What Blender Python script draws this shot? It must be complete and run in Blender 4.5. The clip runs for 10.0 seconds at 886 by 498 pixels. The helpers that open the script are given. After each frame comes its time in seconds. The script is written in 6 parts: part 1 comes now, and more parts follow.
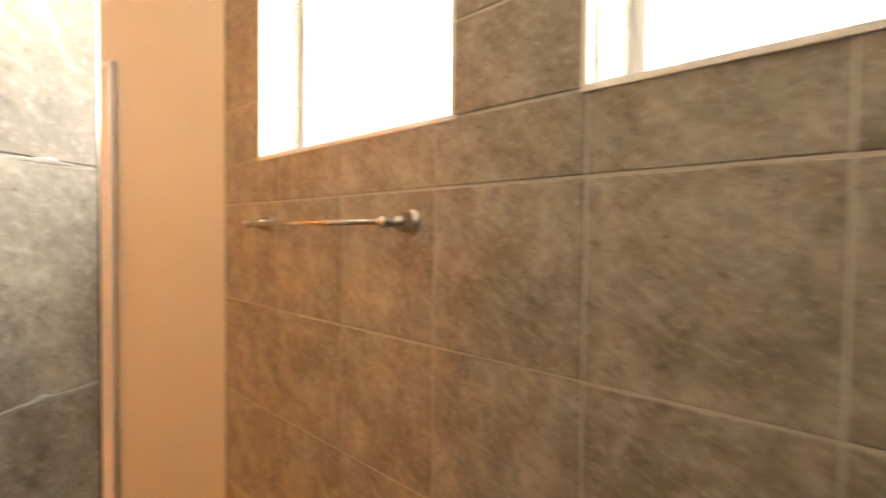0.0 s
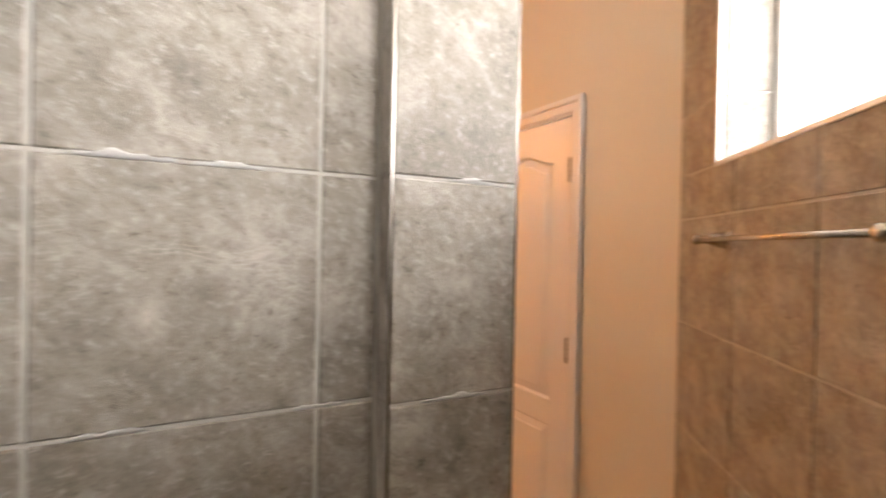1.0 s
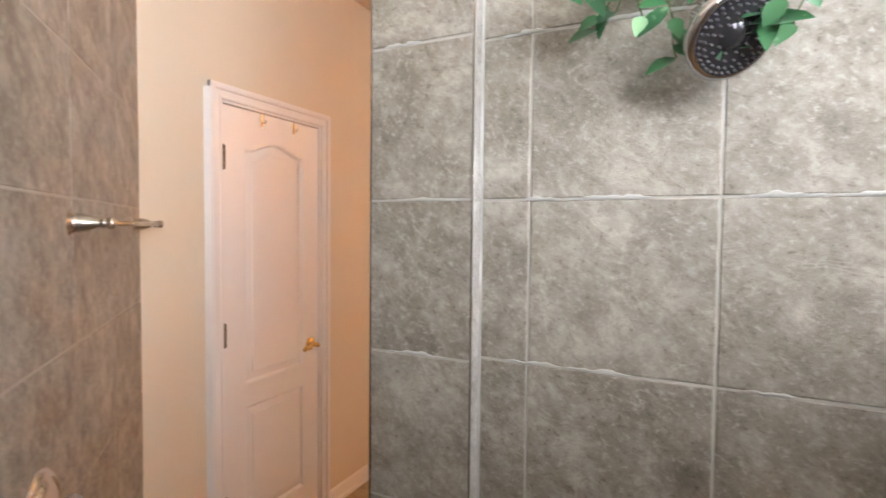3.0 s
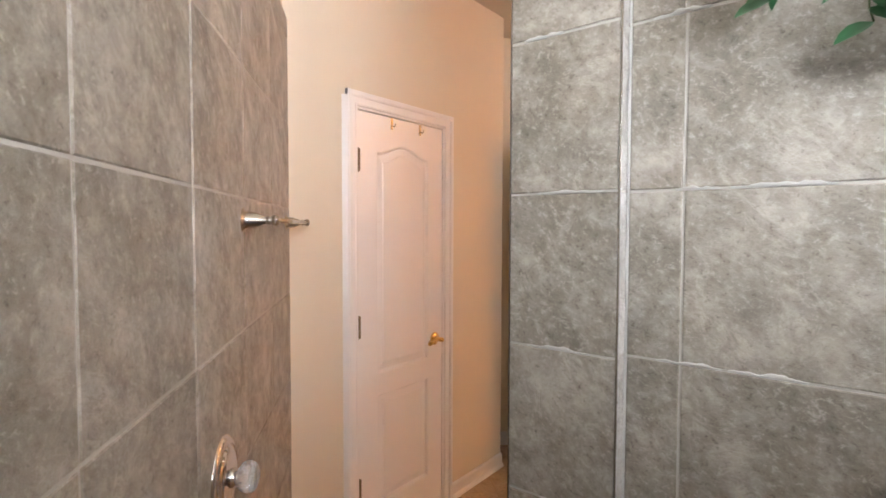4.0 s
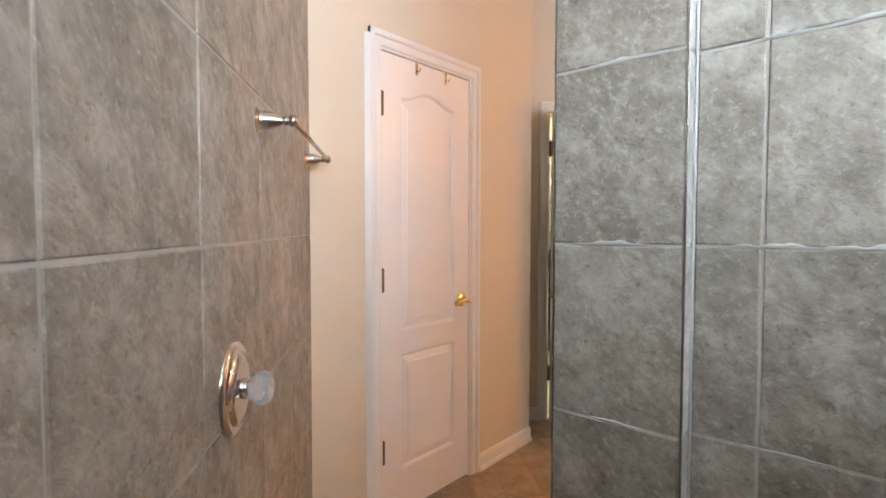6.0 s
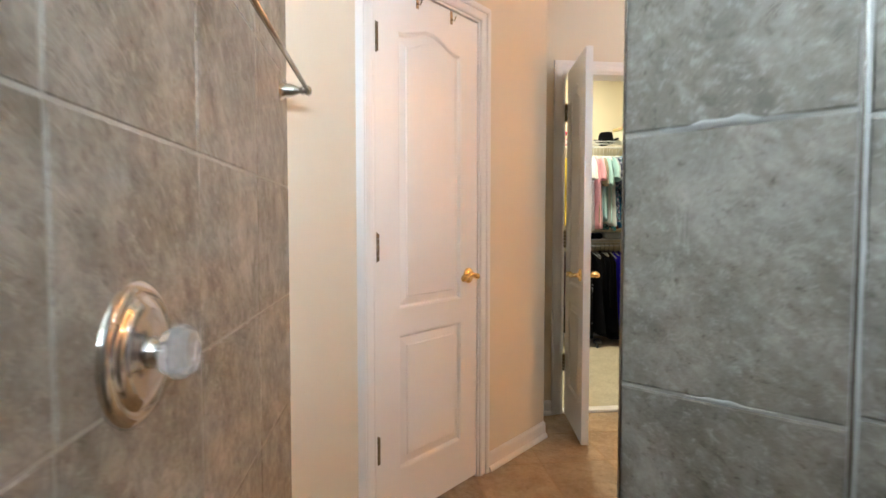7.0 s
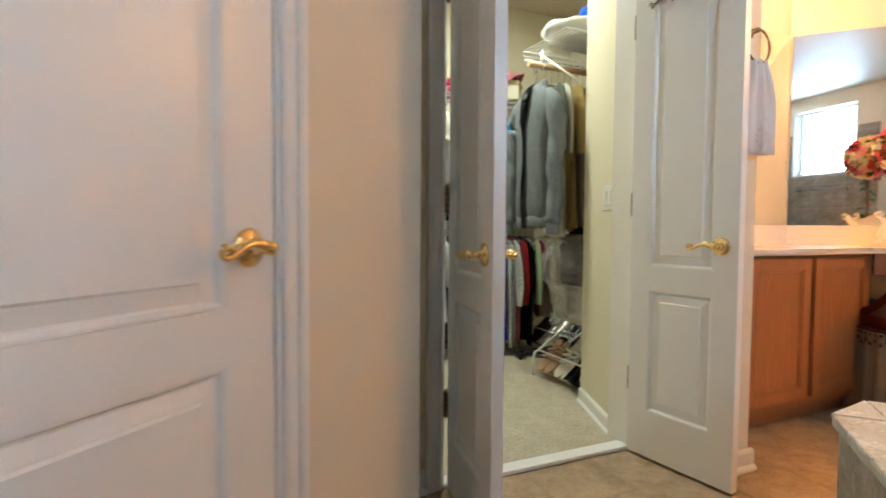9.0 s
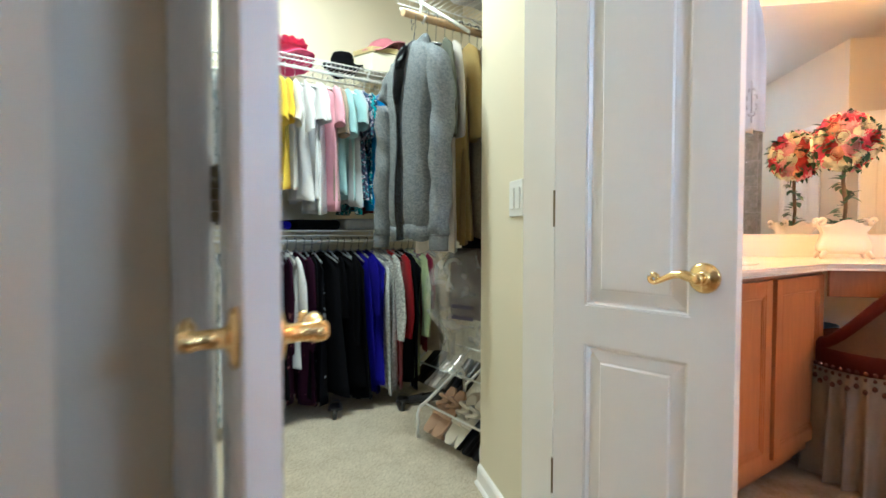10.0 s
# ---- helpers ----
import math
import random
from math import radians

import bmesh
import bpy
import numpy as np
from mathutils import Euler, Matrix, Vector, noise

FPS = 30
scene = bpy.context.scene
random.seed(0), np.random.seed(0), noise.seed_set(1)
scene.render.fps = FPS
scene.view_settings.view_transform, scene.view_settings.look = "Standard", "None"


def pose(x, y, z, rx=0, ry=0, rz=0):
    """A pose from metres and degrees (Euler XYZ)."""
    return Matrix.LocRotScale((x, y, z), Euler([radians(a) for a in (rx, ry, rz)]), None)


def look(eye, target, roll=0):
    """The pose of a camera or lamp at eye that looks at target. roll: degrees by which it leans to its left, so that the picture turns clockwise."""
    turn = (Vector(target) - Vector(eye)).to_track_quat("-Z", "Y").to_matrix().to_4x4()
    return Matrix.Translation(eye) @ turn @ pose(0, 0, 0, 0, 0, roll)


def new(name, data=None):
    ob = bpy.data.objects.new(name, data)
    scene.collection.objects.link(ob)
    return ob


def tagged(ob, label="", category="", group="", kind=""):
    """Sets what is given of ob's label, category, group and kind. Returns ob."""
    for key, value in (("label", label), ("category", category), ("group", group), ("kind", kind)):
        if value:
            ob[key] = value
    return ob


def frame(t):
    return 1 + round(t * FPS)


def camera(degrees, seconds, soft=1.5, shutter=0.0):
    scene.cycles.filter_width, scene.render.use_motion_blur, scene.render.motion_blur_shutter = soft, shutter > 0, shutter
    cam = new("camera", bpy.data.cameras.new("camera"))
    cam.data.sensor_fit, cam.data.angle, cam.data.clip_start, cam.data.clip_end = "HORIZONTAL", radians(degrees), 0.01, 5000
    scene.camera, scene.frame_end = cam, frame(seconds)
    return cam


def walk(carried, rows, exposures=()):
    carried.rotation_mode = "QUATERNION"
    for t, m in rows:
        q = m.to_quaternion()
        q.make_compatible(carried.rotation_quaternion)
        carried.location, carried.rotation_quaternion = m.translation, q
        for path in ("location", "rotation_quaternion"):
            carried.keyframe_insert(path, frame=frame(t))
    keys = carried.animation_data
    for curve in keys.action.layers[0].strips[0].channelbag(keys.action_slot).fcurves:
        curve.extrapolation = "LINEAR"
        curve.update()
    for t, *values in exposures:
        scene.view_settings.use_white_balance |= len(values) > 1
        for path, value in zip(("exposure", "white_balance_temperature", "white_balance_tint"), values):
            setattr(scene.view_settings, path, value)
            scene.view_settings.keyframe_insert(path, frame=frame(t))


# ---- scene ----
cam = camera(81.9, 10.0, shutter=0.35)
PATH = [
    (0, (0.208, 0.1, 1.493), (2.179, 0.437, 1.435), 0.6),
    (0.5, (0.356, 0.135, 1.495), (2.002, 1.27, 1.474), 1.2),
    (1, (0.392, 0.09, 1.489), (1.358, 1.841, 1.476), 1.1),
    (1.5, (0.354, -0.013, 1.496), (0.615, 1.969, 1.463), 1.1),
    (2, (0.261, -0.105, 1.512), (0.081, 1.887, 1.46), 1.0),
    (2.5, (0.243, -0.151, 1.518), (-0.348, 1.758, 1.455), 0.9),
    (3, (0.226, -0.181, 1.529), (-0.659, 1.611, 1.446), 0.6),
    (3.2, (0.219, -0.193, 1.531), (-0.769, 1.544, 1.445), 0.4),
    (4.3, (0.162, -0.221, 1.496), (-1.119, 1.313, 1.41), 0.2),
    (4.5, (0.157, -0.214, 1.478), (-1.132, 1.313, 1.39), 0.2),
    (5, (0.133, -0.187, 1.422), (-1.167, 1.331, 1.334), 0.0),
    (5.5, (0.108, -0.178, 1.356), (-1.196, 1.336, 1.271), 0.2),
    (5.7, (0.102, -0.168, 1.329), (-1.206, 1.342, 1.246), 0.1),
    (7, (-0.148, 0.092, 1.146), (-1.46, 1.598, 1.054), -0.0),
    (7.5, (-0.366, 0.350, 1.037), (-1.689, 1.847, 0.945), 0.3),
    (8, (-0.634, 0.623, 0.983), (-1.948, 2.128, 0.887), 0.1),
    (8.5, (-0.763, 0.878, 0.945), (-1.899, 2.522, 0.858), -0.0),
    (9, (-0.873, 1.184, 0.964), (-1.68, 3.012, 0.88), 0.4),
    (9.5, (-0.98, 1.591, 0.979), (-1.516, 3.516, 0.899), 0.4),
    (10, (-1.017, 2.076, 1.0), (-1.446, 4.028, 0.936), 0.1),
]
walk(cam, [(t, look(eye, target, roll)) for t, eye, target, roll in PATH],
     [(0, 0.04, 9100, 22), (1.0, -0.30, 7700, 25), (1.6, -0.24, 7100, 22), (2.5, -0.24, 7000, 22), (5.5, -0.06, 6450, 18), (7.0, 0.12, 5900, 7), (7.5, 0.16, 5800, 1), (8.0, 0.08, 5100, 0), (8.5, 0.0, 4850, 1), (9.0, -0.14, 5100, 1), (9.5, -0.06, 5250, 3), (10.0, 0.22, 4600, 3)])

# ---- light ----
world = bpy.data.worlds.new("sky")
scene.world = world
world.use_nodes = True
wn = world.node_tree
sky = wn.nodes.new("ShaderNodeTexSky")
sky.sky_type = "NISHITA"
sky.sun_disc = False
sky.sun_elevation = radians(38)
sky.sun_rotation = radians(200)
wn.nodes["Background"].inputs["Strength"].default_value = 0.15
wn.links.new(sky.outputs[0], wn.nodes["Background"].inputs["Color"])


def area_lamp(name, m, sx, sy, power, colour):
    d = bpy.data.lights.new(name, "AREA")
    d.shape, d.size, d.size_y, d.energy, d.color = "RECTANGLE", sx, sy, power, colour
    ob = new(name, d)
    ob.matrix_world = m
    return ob


# ---- plan ----
# shower walls meet behind the camera; closet wall frame: s along U, n towards the bathroom
A_END, AC, C_END = Vector((-1.541, 0.948, 0)), Vector((0.417, -0.875, 0)), Vector((1.873, 1.160, 0))
H3, U, N = Vector((-1.025, 3.53, 0)), Vector((0.674, 0.739, 0)).normalized(), Vector((0.739, -0.674, 0)).normalized()
CEIL = 2.8
TILE_TOP = 2.31


def at(s, n, z=0.0):
    return H3 + U * s + N * n + Vector((0, 0, z))


def mx(p):
    return Vector((0.95 - p[0], p[1], 0))


# lamps that the place has
def wall_frame(p0, p1):
    u = (Vector(p1) - Vector(p0)).normalized()
    return Matrix(((u.x, u.y, 0, p0[0]), (u.y, -u.x, 0, p0[1]), (0, 0, 1, 0), (0, 0, 0, 1)))


W1, W2 = (0.285, 1.122), (1.416, 2.25)
DAYLIGHT, CLOSET_LIGHT, BULB = 320.0, 47.0, 305.0
# the bright low sky beyond both windows
area_lamp("window_daylight", wall_frame(C_END, AC) @ Matrix.Translation((1.80, -0.86, 1.80)) @ pose(0, 0, 0, 84, 0, 0), 3.2, 0.95, DAYLIGHT, (0.78, 0.91, 1.0))
area_lamp("closet_lamp", Matrix.Translation(at(-0.35, -1.1, CEIL - 0.07)), 0.5, 0.25, CLOSET_LIGHT, (1.0, 0.88, 0.60))


# ---- materials ----
def mat(name):
    m = bpy.data.materials.new(name)
    m.use_nodes = True
    nt = m.node_tree
    return m, nt, nt.nodes["Principled BSDF"]


def node(nt, kind, **kw):
    n = nt.nodes.new(kind)
    for k, v in kw.items():
        n.inputs[k.replace("_", " ")].default_value = v
    return n


def ramp(nt, src, stops):
    r = nt.nodes.new("ShaderNodeValToRGB")
    while len(r.color_ramp.elements) < len(stops):
        r.color_ramp.elements.new(0.5)
    for e, (p, c) in zip(r.color_ramp.elements, stops):
        e.position, e.color = p, (*c, 1)
    nt.links.new(src, r.inputs[0])
    return r


def bumped(nt, b, src, strength, dist=0.01):
    n = node(nt, "ShaderNodeBump", Strength=strength, Distance=dist)
    nt.links.new(src, n.inputs["Height"])
    nt.links.new(n.outputs[0], b.inputs["Normal"])


def coords(nt, scale=1.0, per_object=False):
    """Object coordinates; with per_object each piece is cut from another place of the pattern."""
    c = nt.nodes.new("ShaderNodeTexCoord")
    mp = nt.nodes.new("ShaderNodeMapping")
    mp.inputs["Scale"].default_value = (scale, scale, scale) if not isinstance(scale, tuple) else scale
    nt.links.new(c.outputs["Object"], mp.inputs["Vector"])
    if per_object:
        info = nt.nodes.new("ShaderNodeObjectInfo")
        mul = nt.nodes.new("ShaderNodeMath")
        mul.operation, mul.inputs[1].default_value = "MULTIPLY", 37.0
        nt.links.new(info.outputs["Random"], mul.inputs[0])
        nt.links.new(mul.outputs[0], mp.inputs["Location"])
    return mp.outputs[0]


def noise_tex(nt, vec, scale, detail=5.0, rough=0.55, distortion=0.0):
    n = node(nt, "ShaderNodeTexNoise", Scale=scale, Detail=detail, Roughness=rough, Distortion=distortion)
    nt.links.new(vec, n.inputs["Vector"])
    return n


def mix(nt, fac, a, b, mode="MIX"):
    m = nt.nodes.new("ShaderNodeMix")
    m.data_type, m.blend_type = "RGBA", mode
    for s, v in ((m.inputs[0], fac), (m.inputs[6], a), (m.inputs[7], b)):
        if isinstance(v, bpy.types.NodeSocket):
            nt.links.new(v, s)
        else:
            s.default_value = v if isinstance(v, float) else (*v, 1)
    return m.outputs[2]


def plain(name, colour, rough=0.5, metal=0.0, grain=0.0, scale=60.0, vary=0.08, **more):
    """One paint or metal with a little variation at two scales and a fine relief."""
    m, nt, b = mat(name)
    v = coords(nt)
    n1, n2 = noise_tex(nt, v, scale), noise_tex(nt, v, scale / 15)
    c = [min(1.0, x * (1 + vary)) for x in colour], [x * (1 - vary) for x in colour]
    r = ramp(nt, n2.outputs["Fac"], [(0.3, c[1]), (0.7, c[0])])
    nt.links.new(r.outputs[0], b.inputs["Base Color"])
    b.inputs["Roughness"].default_value, b.inputs["Metallic"].default_value = rough, metal
    if grain:
        bumped(nt, b, n1.outputs["Fac"], grain, 0.004)
    for k, val in more.items():
        b.inputs[k.replace("_", " ")].default_value = val
    return m


def stone_tile(name, dark, mid, light, rough=0.34):
    """Mottled stone-look glaze: clouds, slanting blotches, grainy pits, pale flecks and thin chalky veins."""
    m, nt, b = mat(name)
    v = coords(nt, 1.0, True)
    tip = nt.nodes.new("ShaderNodeMapping")
    tip.inputs["Rotation"].default_value = (0.0, radians(38), 0.0)
    tip.inputs["Scale"].default_value = (1.2, 1.0, 0.9)
    tip.vector_type = "TEXTURE"
    nt.links.new(v, tip.inputs["Vector"])
    slant = tip.outputs[0]
    big = noise_tex(nt, v, 4.2, 4, 0.6, 0.5)
    blotch = noise_tex(nt, slant, 13, 12, 0.76, 0.3)
    grit = noise_tex(nt, slant, 66, 10, 0.80, 0.3)
    fine = noise_tex(nt, v, 240, 4, 0.7)
    crack = noise_tex(nt, slant, 5.5, 9, 0.66, 1.6)
    base = ramp(nt, blotch.outputs["Fac"], [(0.34, dark), (0.5, mid), (0.66, light)])
    cloud = ramp(nt, big.outputs["Fac"], [(0.34, (0.74, 0.73, 0.71)), (0.62, (1.08, 1.08, 1.09))])
    c1 = mix(nt, 1.0, base.outputs[0], cloud.outputs[0], "MULTIPLY")
    fleck = ramp(nt, grit.outputs["Fac"], [(0.53, (0, 0, 0)), (0.62, (0.85, 0.85, 0.85))])
    c2 = mix(nt, fleck.outputs[0], c1, light)
    pit = ramp(nt, grit.outputs["Fac"], [(0.34, (0.42, 0.39, 0.36)), (0.45, (1, 1, 1))])
    c3 = mix(nt, 1.0, c2, pit.outputs[0], "MULTIPLY")
    vein = ramp(nt, crack.outputs["Fac"], [(0.478, (0, 0, 0)), (0.496, (0.34, 0.34, 0.34)), (0.514, (0, 0, 0))])
    gate = ramp(nt, big.outputs["Fac"], [(0.50, (0, 0, 0)), (0.60, (1, 1, 1))])
    chalk = mix(nt, 1.0, vein.outputs[0], gate.outputs[0], "MULTIPLY")
    c4 = mix(nt, chalk, c3, [min(0.8, x * 1.35) for x in light])
    nt.links.new(c4, b.inputs["Base Color"])
    rr = ramp(nt, blotch.outputs["Fac"], [(0.3, (rough + 0.14,) * 3), (0.7, (rough - 0.08,) * 3)])
    nt.links.new(rr.outputs[0], b.inputs["Roughness"])
    relief = mix(nt, 0.35, grit.outputs["Fac"], fine.outputs["Fac"])
    bumped(nt, b, mix(nt, 0.4, relief, blotch.outputs["Fac"]), 0.55, 0.010)
    return m


def wood(name, dark, light, rough=0.38, grain=(3.0, 3.0, 0.35)):
    m, nt, b = mat(name)
    v = coords(nt, grain)
    n = noise_tex(nt, v, 14, 8, 0.65, 0.8)
    big = noise_tex(nt, v, 2.5, 3)
    r = ramp(nt, n.outputs["Fac"], [(0.3, dark), (0.7, light)])
    c = mix(nt, 0.35, r.outputs[0], mix(nt, big.outputs["Fac"], dark, light))
    nt.links.new(c, b.inputs["Base Color"])
    b.inputs["Roughness"].default_value = rough
    bumped(nt, b, n.outputs["Fac"], 0.06, 0.004)
    return m


def painted_wall(name, colour):
    m, nt, b = mat(name)
    v = coords(nt)
    n, big = noise_tex(nt, v, 140, 3), noise_tex(nt, v, 1.6, 3)
    r = ramp(nt, big.outputs["Fac"], [(0.3, [c * 0.95 for c in colour]), (0.7, colour)])
    nt.links.new(r.outputs[0], b.inputs["Base Color"])
    b.inputs["Roughness"].default_value = 0.55
    bumped(nt, b, n.outputs["Fac"], 0.10, 0.004)
    return m


M_TILE = stone_tile("stone_look_tile", (0.190, 0.168, 0.136), (0.285, 0.258, 0.214), (0.430, 0.398, 0.350))
M_FLOOR = stone_tile("floor_tile", (0.34, 0.235, 0.14), (0.41, 0.30, 0.19), (0.48, 0.36, 0.24), 0.4)
M_MARBLE = stone_tile("marble_tile", (0.62, 0.60, 0.57), (0.74, 0.72, 0.69), (0.82, 0.80, 0.77), 0.22)
M_GROUT = plain("grout", (0.47, 0.45, 0.41), 0.85, grain=0.3, scale=220)
M_GROUT_W = plain("white_caulk", (0.52, 0.52, 0.50), 0.5, grain=0.5, scale=90, vary=0.2)
# pier side faces: window light and smeared grout put into a paler M_TILE
M_RETURN_LIT = stone_tile("lit_edge_tile", (0.36, 0.34, 0.31), (0.48, 0.46, 0.43), (0.60, 0.58, 0.56))
M_FLOOR_GROUT = plain("tan_floor_grout", (0.42, 0.31, 0.20), 0.9, grain=0.3, scale=220)
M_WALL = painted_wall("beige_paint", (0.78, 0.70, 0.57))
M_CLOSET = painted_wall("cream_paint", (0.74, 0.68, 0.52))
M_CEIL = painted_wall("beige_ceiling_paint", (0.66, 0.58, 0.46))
M_WHITE = plain("white_satin_paint", (0.86, 0.845, 0.835), 0.32, vary=0.015, grain=0.06, scale=40)
M_BRASS = plain("polished_brass", (0.86, 0.65, 0.29), 0.16, 1.0, vary=0.05)
M_BRASSD = plain("aged_brass", (0.20, 0.165, 0.11), 0.42, 1.0, vary=0.2)
M_NICKEL = plain("brushed_nickel", (0.50, 0.47, 0.43), 0.27, 1.0, vary=0.06)
M_CHROME = plain("chrome", (0.66, 0.67, 0.69), 0.08, 1.0, vary=0.02)
M_OAK = wood("honey_oak", (0.31, 0.110, 0.034), (0.45, 0.185, 0.066))
M_MIRROR = plain("mirror_silver", (0.86, 0.88, 0.87), 0.02, 1.0, vary=0.0)
M_COUNTER = plain("cultured_marble", (0.80, 0.73, 0.66), 0.16, vary=0.03, scale=30)
M_BLACK = plain("black_plastic", (0.012, 0.012, 0.012), 0.4)
M_WHITEP = plain("white_plastic", (0.80, 0.80, 0.78), 0.35, vary=0.02)
M_WIRE = plain("white_coated_wire", (0.80, 0.80, 0.78), 0.35, vary=0.02)


def carpet_material():
    m, nt, b = mat("beige_carpet")
    v = coords(nt)
    big, fine = noise_tex(nt, v, 7, 6, 0.7, 0.5), noise_tex(nt, v, 95, 6, 0.75)
    r = ramp(nt, big.outputs["Fac"], [(0.3, (0.56, 0.49, 0.37)), (0.7, (0.72, 0.65, 0.51))])
    f = ramp(nt, fine.outputs["Fac"], [(0.36, (0.62, 0.60, 0.57)), (0.62, (1, 1, 1))])
    nt.links.new(mix(nt, 1.0, r.outputs[0], f.outputs[0], "MULTIPLY"), b.inputs["Base Color"])
    b.inputs["Roughness"].default_value = 1.0
    bumped(nt, b, mix(nt, 0.5, big.outputs["Fac"], fine.outputs["Fac"]), 0.7, 0.02)
    return m


M_CARPET = carpet_material()


def glass_material(name, colour=(1, 1, 1), rough=0.02):
    m, nt, b = mat(name)
    b.inputs["Base Color"].default_value = (*colour, 1)
    b.inputs["Transmission Weight"].default_value = 1.0
    b.inputs["Roughness"].default_value = rough
    b.inputs["IOR"].default_value = 1.47
    return m


M_GLASS = glass_material("clear_acrylic", (0.97, 0.98, 1.0), 0.03)


def glow_material(name, colour, strength):
    m, nt, b = mat(name)
    b.inputs["Emission Color"].default_value = (*colour, 1)
    b.inputs["Emission Strength"].default_value = strength
    b.inputs["Base Color"].default_value = (*colour, 1)
    return m


M_DAY = glow_material("bright_sky", (0.90, 0.96, 1.0), 2.4)
M_BULB = glow_material("frosted_bulb", (1.0, 0.46, 0.13), BULB)


# ---- mesh helpers ----
def add_box(bm, x0, y0, z0, x1, y1, z1, bevel=0.0):
    vs = [bm.verts.new(p) for p in ((x0, y0, z0), (x1, y0, z0), (x1, y1, z0), (x0, y1, z0), (x0, y0, z1), (x1, y0, z1), (x1, y1, z1), (x0, y1, z1))]
    fs = [bm.faces.new([vs[i] for i in f]) for f in ((3, 2, 1, 0), (4, 5, 6, 7), (0, 1, 5, 4), (1, 2, 6, 5), (2, 3, 7, 6), (3, 0, 4, 7))]
    if bevel:
        es = list({e for f in fs for e in f.edges})
        bmesh.ops.bevel(bm, geom=es, offset=bevel, segments=2, affect="EDGES", profile=0.5)


def box(x0, y0, z0, x1, y1, z1, bevel=0.0):
    bm = bmesh.new()
    add_box(bm, x0, y0, z0, x1, y1, z1, bevel)
    return bm


def add_prism(bm, pts, z0, z1):
    """An upright prism over the outline pts (counter-clockwise)."""
    lo, hi = [bm.verts.new((p[0], p[1], z0)) for p in pts], [bm.verts.new((p[0], p[1], z1)) for p in pts]
    bm.faces.new(lo[::-1]), bm.faces.new(hi)
    for i in range(len(pts)):
        j = (i + 1) % len(pts)
        bm.faces.new((lo[i], lo[j], hi[j], hi[i]))


def add_lathe(bm, profile, m=Matrix(), seg=24):
    """Turns (radius, height) pairs round the local z axis."""
    rings = []
    for r, h in profile:
        if r < 1e-5:
            rings.append([bm.verts.new(m @ Vector((0, 0, h)))])
        else:
            rings.append([bm.verts.new(m @ Vector((r * math.cos(2 * math.pi * k / seg), r * math.sin(2 * math.pi * k / seg), h))) for k in range(seg)])
    for a, b in zip(rings, rings[1:]):
        for k in range(seg):
            q = [a[k % len(a)], a[(k + 1) % len(a)], b[(k + 1) % len(b)], b[k % len(b)]]
            q = list(dict.fromkeys(q))
            if len(q) > 2:
                f = bm.faces.new(q)
                f.smooth = True
    return bm


def add_tube(bm, pts, radius, seg=8, ends=True):
    """A round bar along pts; radius may be a list."""
    pts = [Vector(p) for p in pts]
    rings, up = [], Vector((0.12, 0.31, 0.94))
    for i, p in enumerate(pts):
        d = (pts[min(i + 1, len(pts) - 1)] - pts[max(i - 1, 0)]).normalized()
        a = d.cross(up)
        if a.length < 0.1:
            a = d.cross(Vector((1, 0, 0)))
        a.normalize()
        b = d.cross(a)
        up = b if abs(d.dot(b)) < 0.9 else up
        up = -b if (-b).dot(Vector((0.12, 0.31, 0.94))) > 0 else b
        r = radius[i] if isinstance(radius, (list, tuple)) else radius
        rings.append([bm.verts.new(p + (a * math.cos(2 * math.pi * k / seg) + b * math.sin(2 * math.pi * k / seg)) * r) for k in range(seg)])
    for a, b in zip(rings, rings[1:]):
        for k in range(seg):
            f = bm.faces.new((a[k], a[(k + 1) % seg], b[(k + 1) % seg], b[k]))
            f.smooth = True
    if ends:
        bm.faces.new(rings[0][::-1]), bm.faces.new(rings[-1])
    return bm


def mesh_of(name, bm, material):
    me = bpy.data.meshes.new(name)
    bmesh.ops.recalc_face_normals(bm, faces=bm.faces)
    bm.to_mesh(me)
    bm.free()
    me.materials.append(material)
    return me


def solid(name, bm, material, m=Matrix(), label="", category="", kind="", group=""):
    ob = new(name, mesh_of(name, bm, material))
    ob.matrix_world = m
    return tagged(ob, label, category, group, kind)


def part(name, bm, material, parent, label="", m=None):
    ob = new(name, mesh_of(name, bm, material))
    ob.parent = parent
    if m is not None:
        ob.matrix_basis = m
    return tagged(ob, label)


def piece(name, me, parent, m):
    ob = new(name, me)
    ob.parent, ob.matrix_basis = parent, m
    return ob


def thing(name, m, label, category, group="", kind=""):
    ob = new(name)
    ob.empty_display_size = 0.05
    ob.matrix_world = m
    return tagged(ob, label, category, group, kind)


def frame_of(p0, p1):
    """x along the wall from p0 to p1, y out of the wall into the room (to the right of the way), z up."""
    u = (Vector(p1) - Vector(p0)).normalized()
    n = Vector((u.y, -u.x, 0))
    m = Matrix(((u.x, n.x, 0, p0[0]), (u.y, n.y, 0, p0[1]), (0, 0, 1, 0), (0, 0, 0, 1)))
    return m, (Vector(p1) - Vector(p0)).length


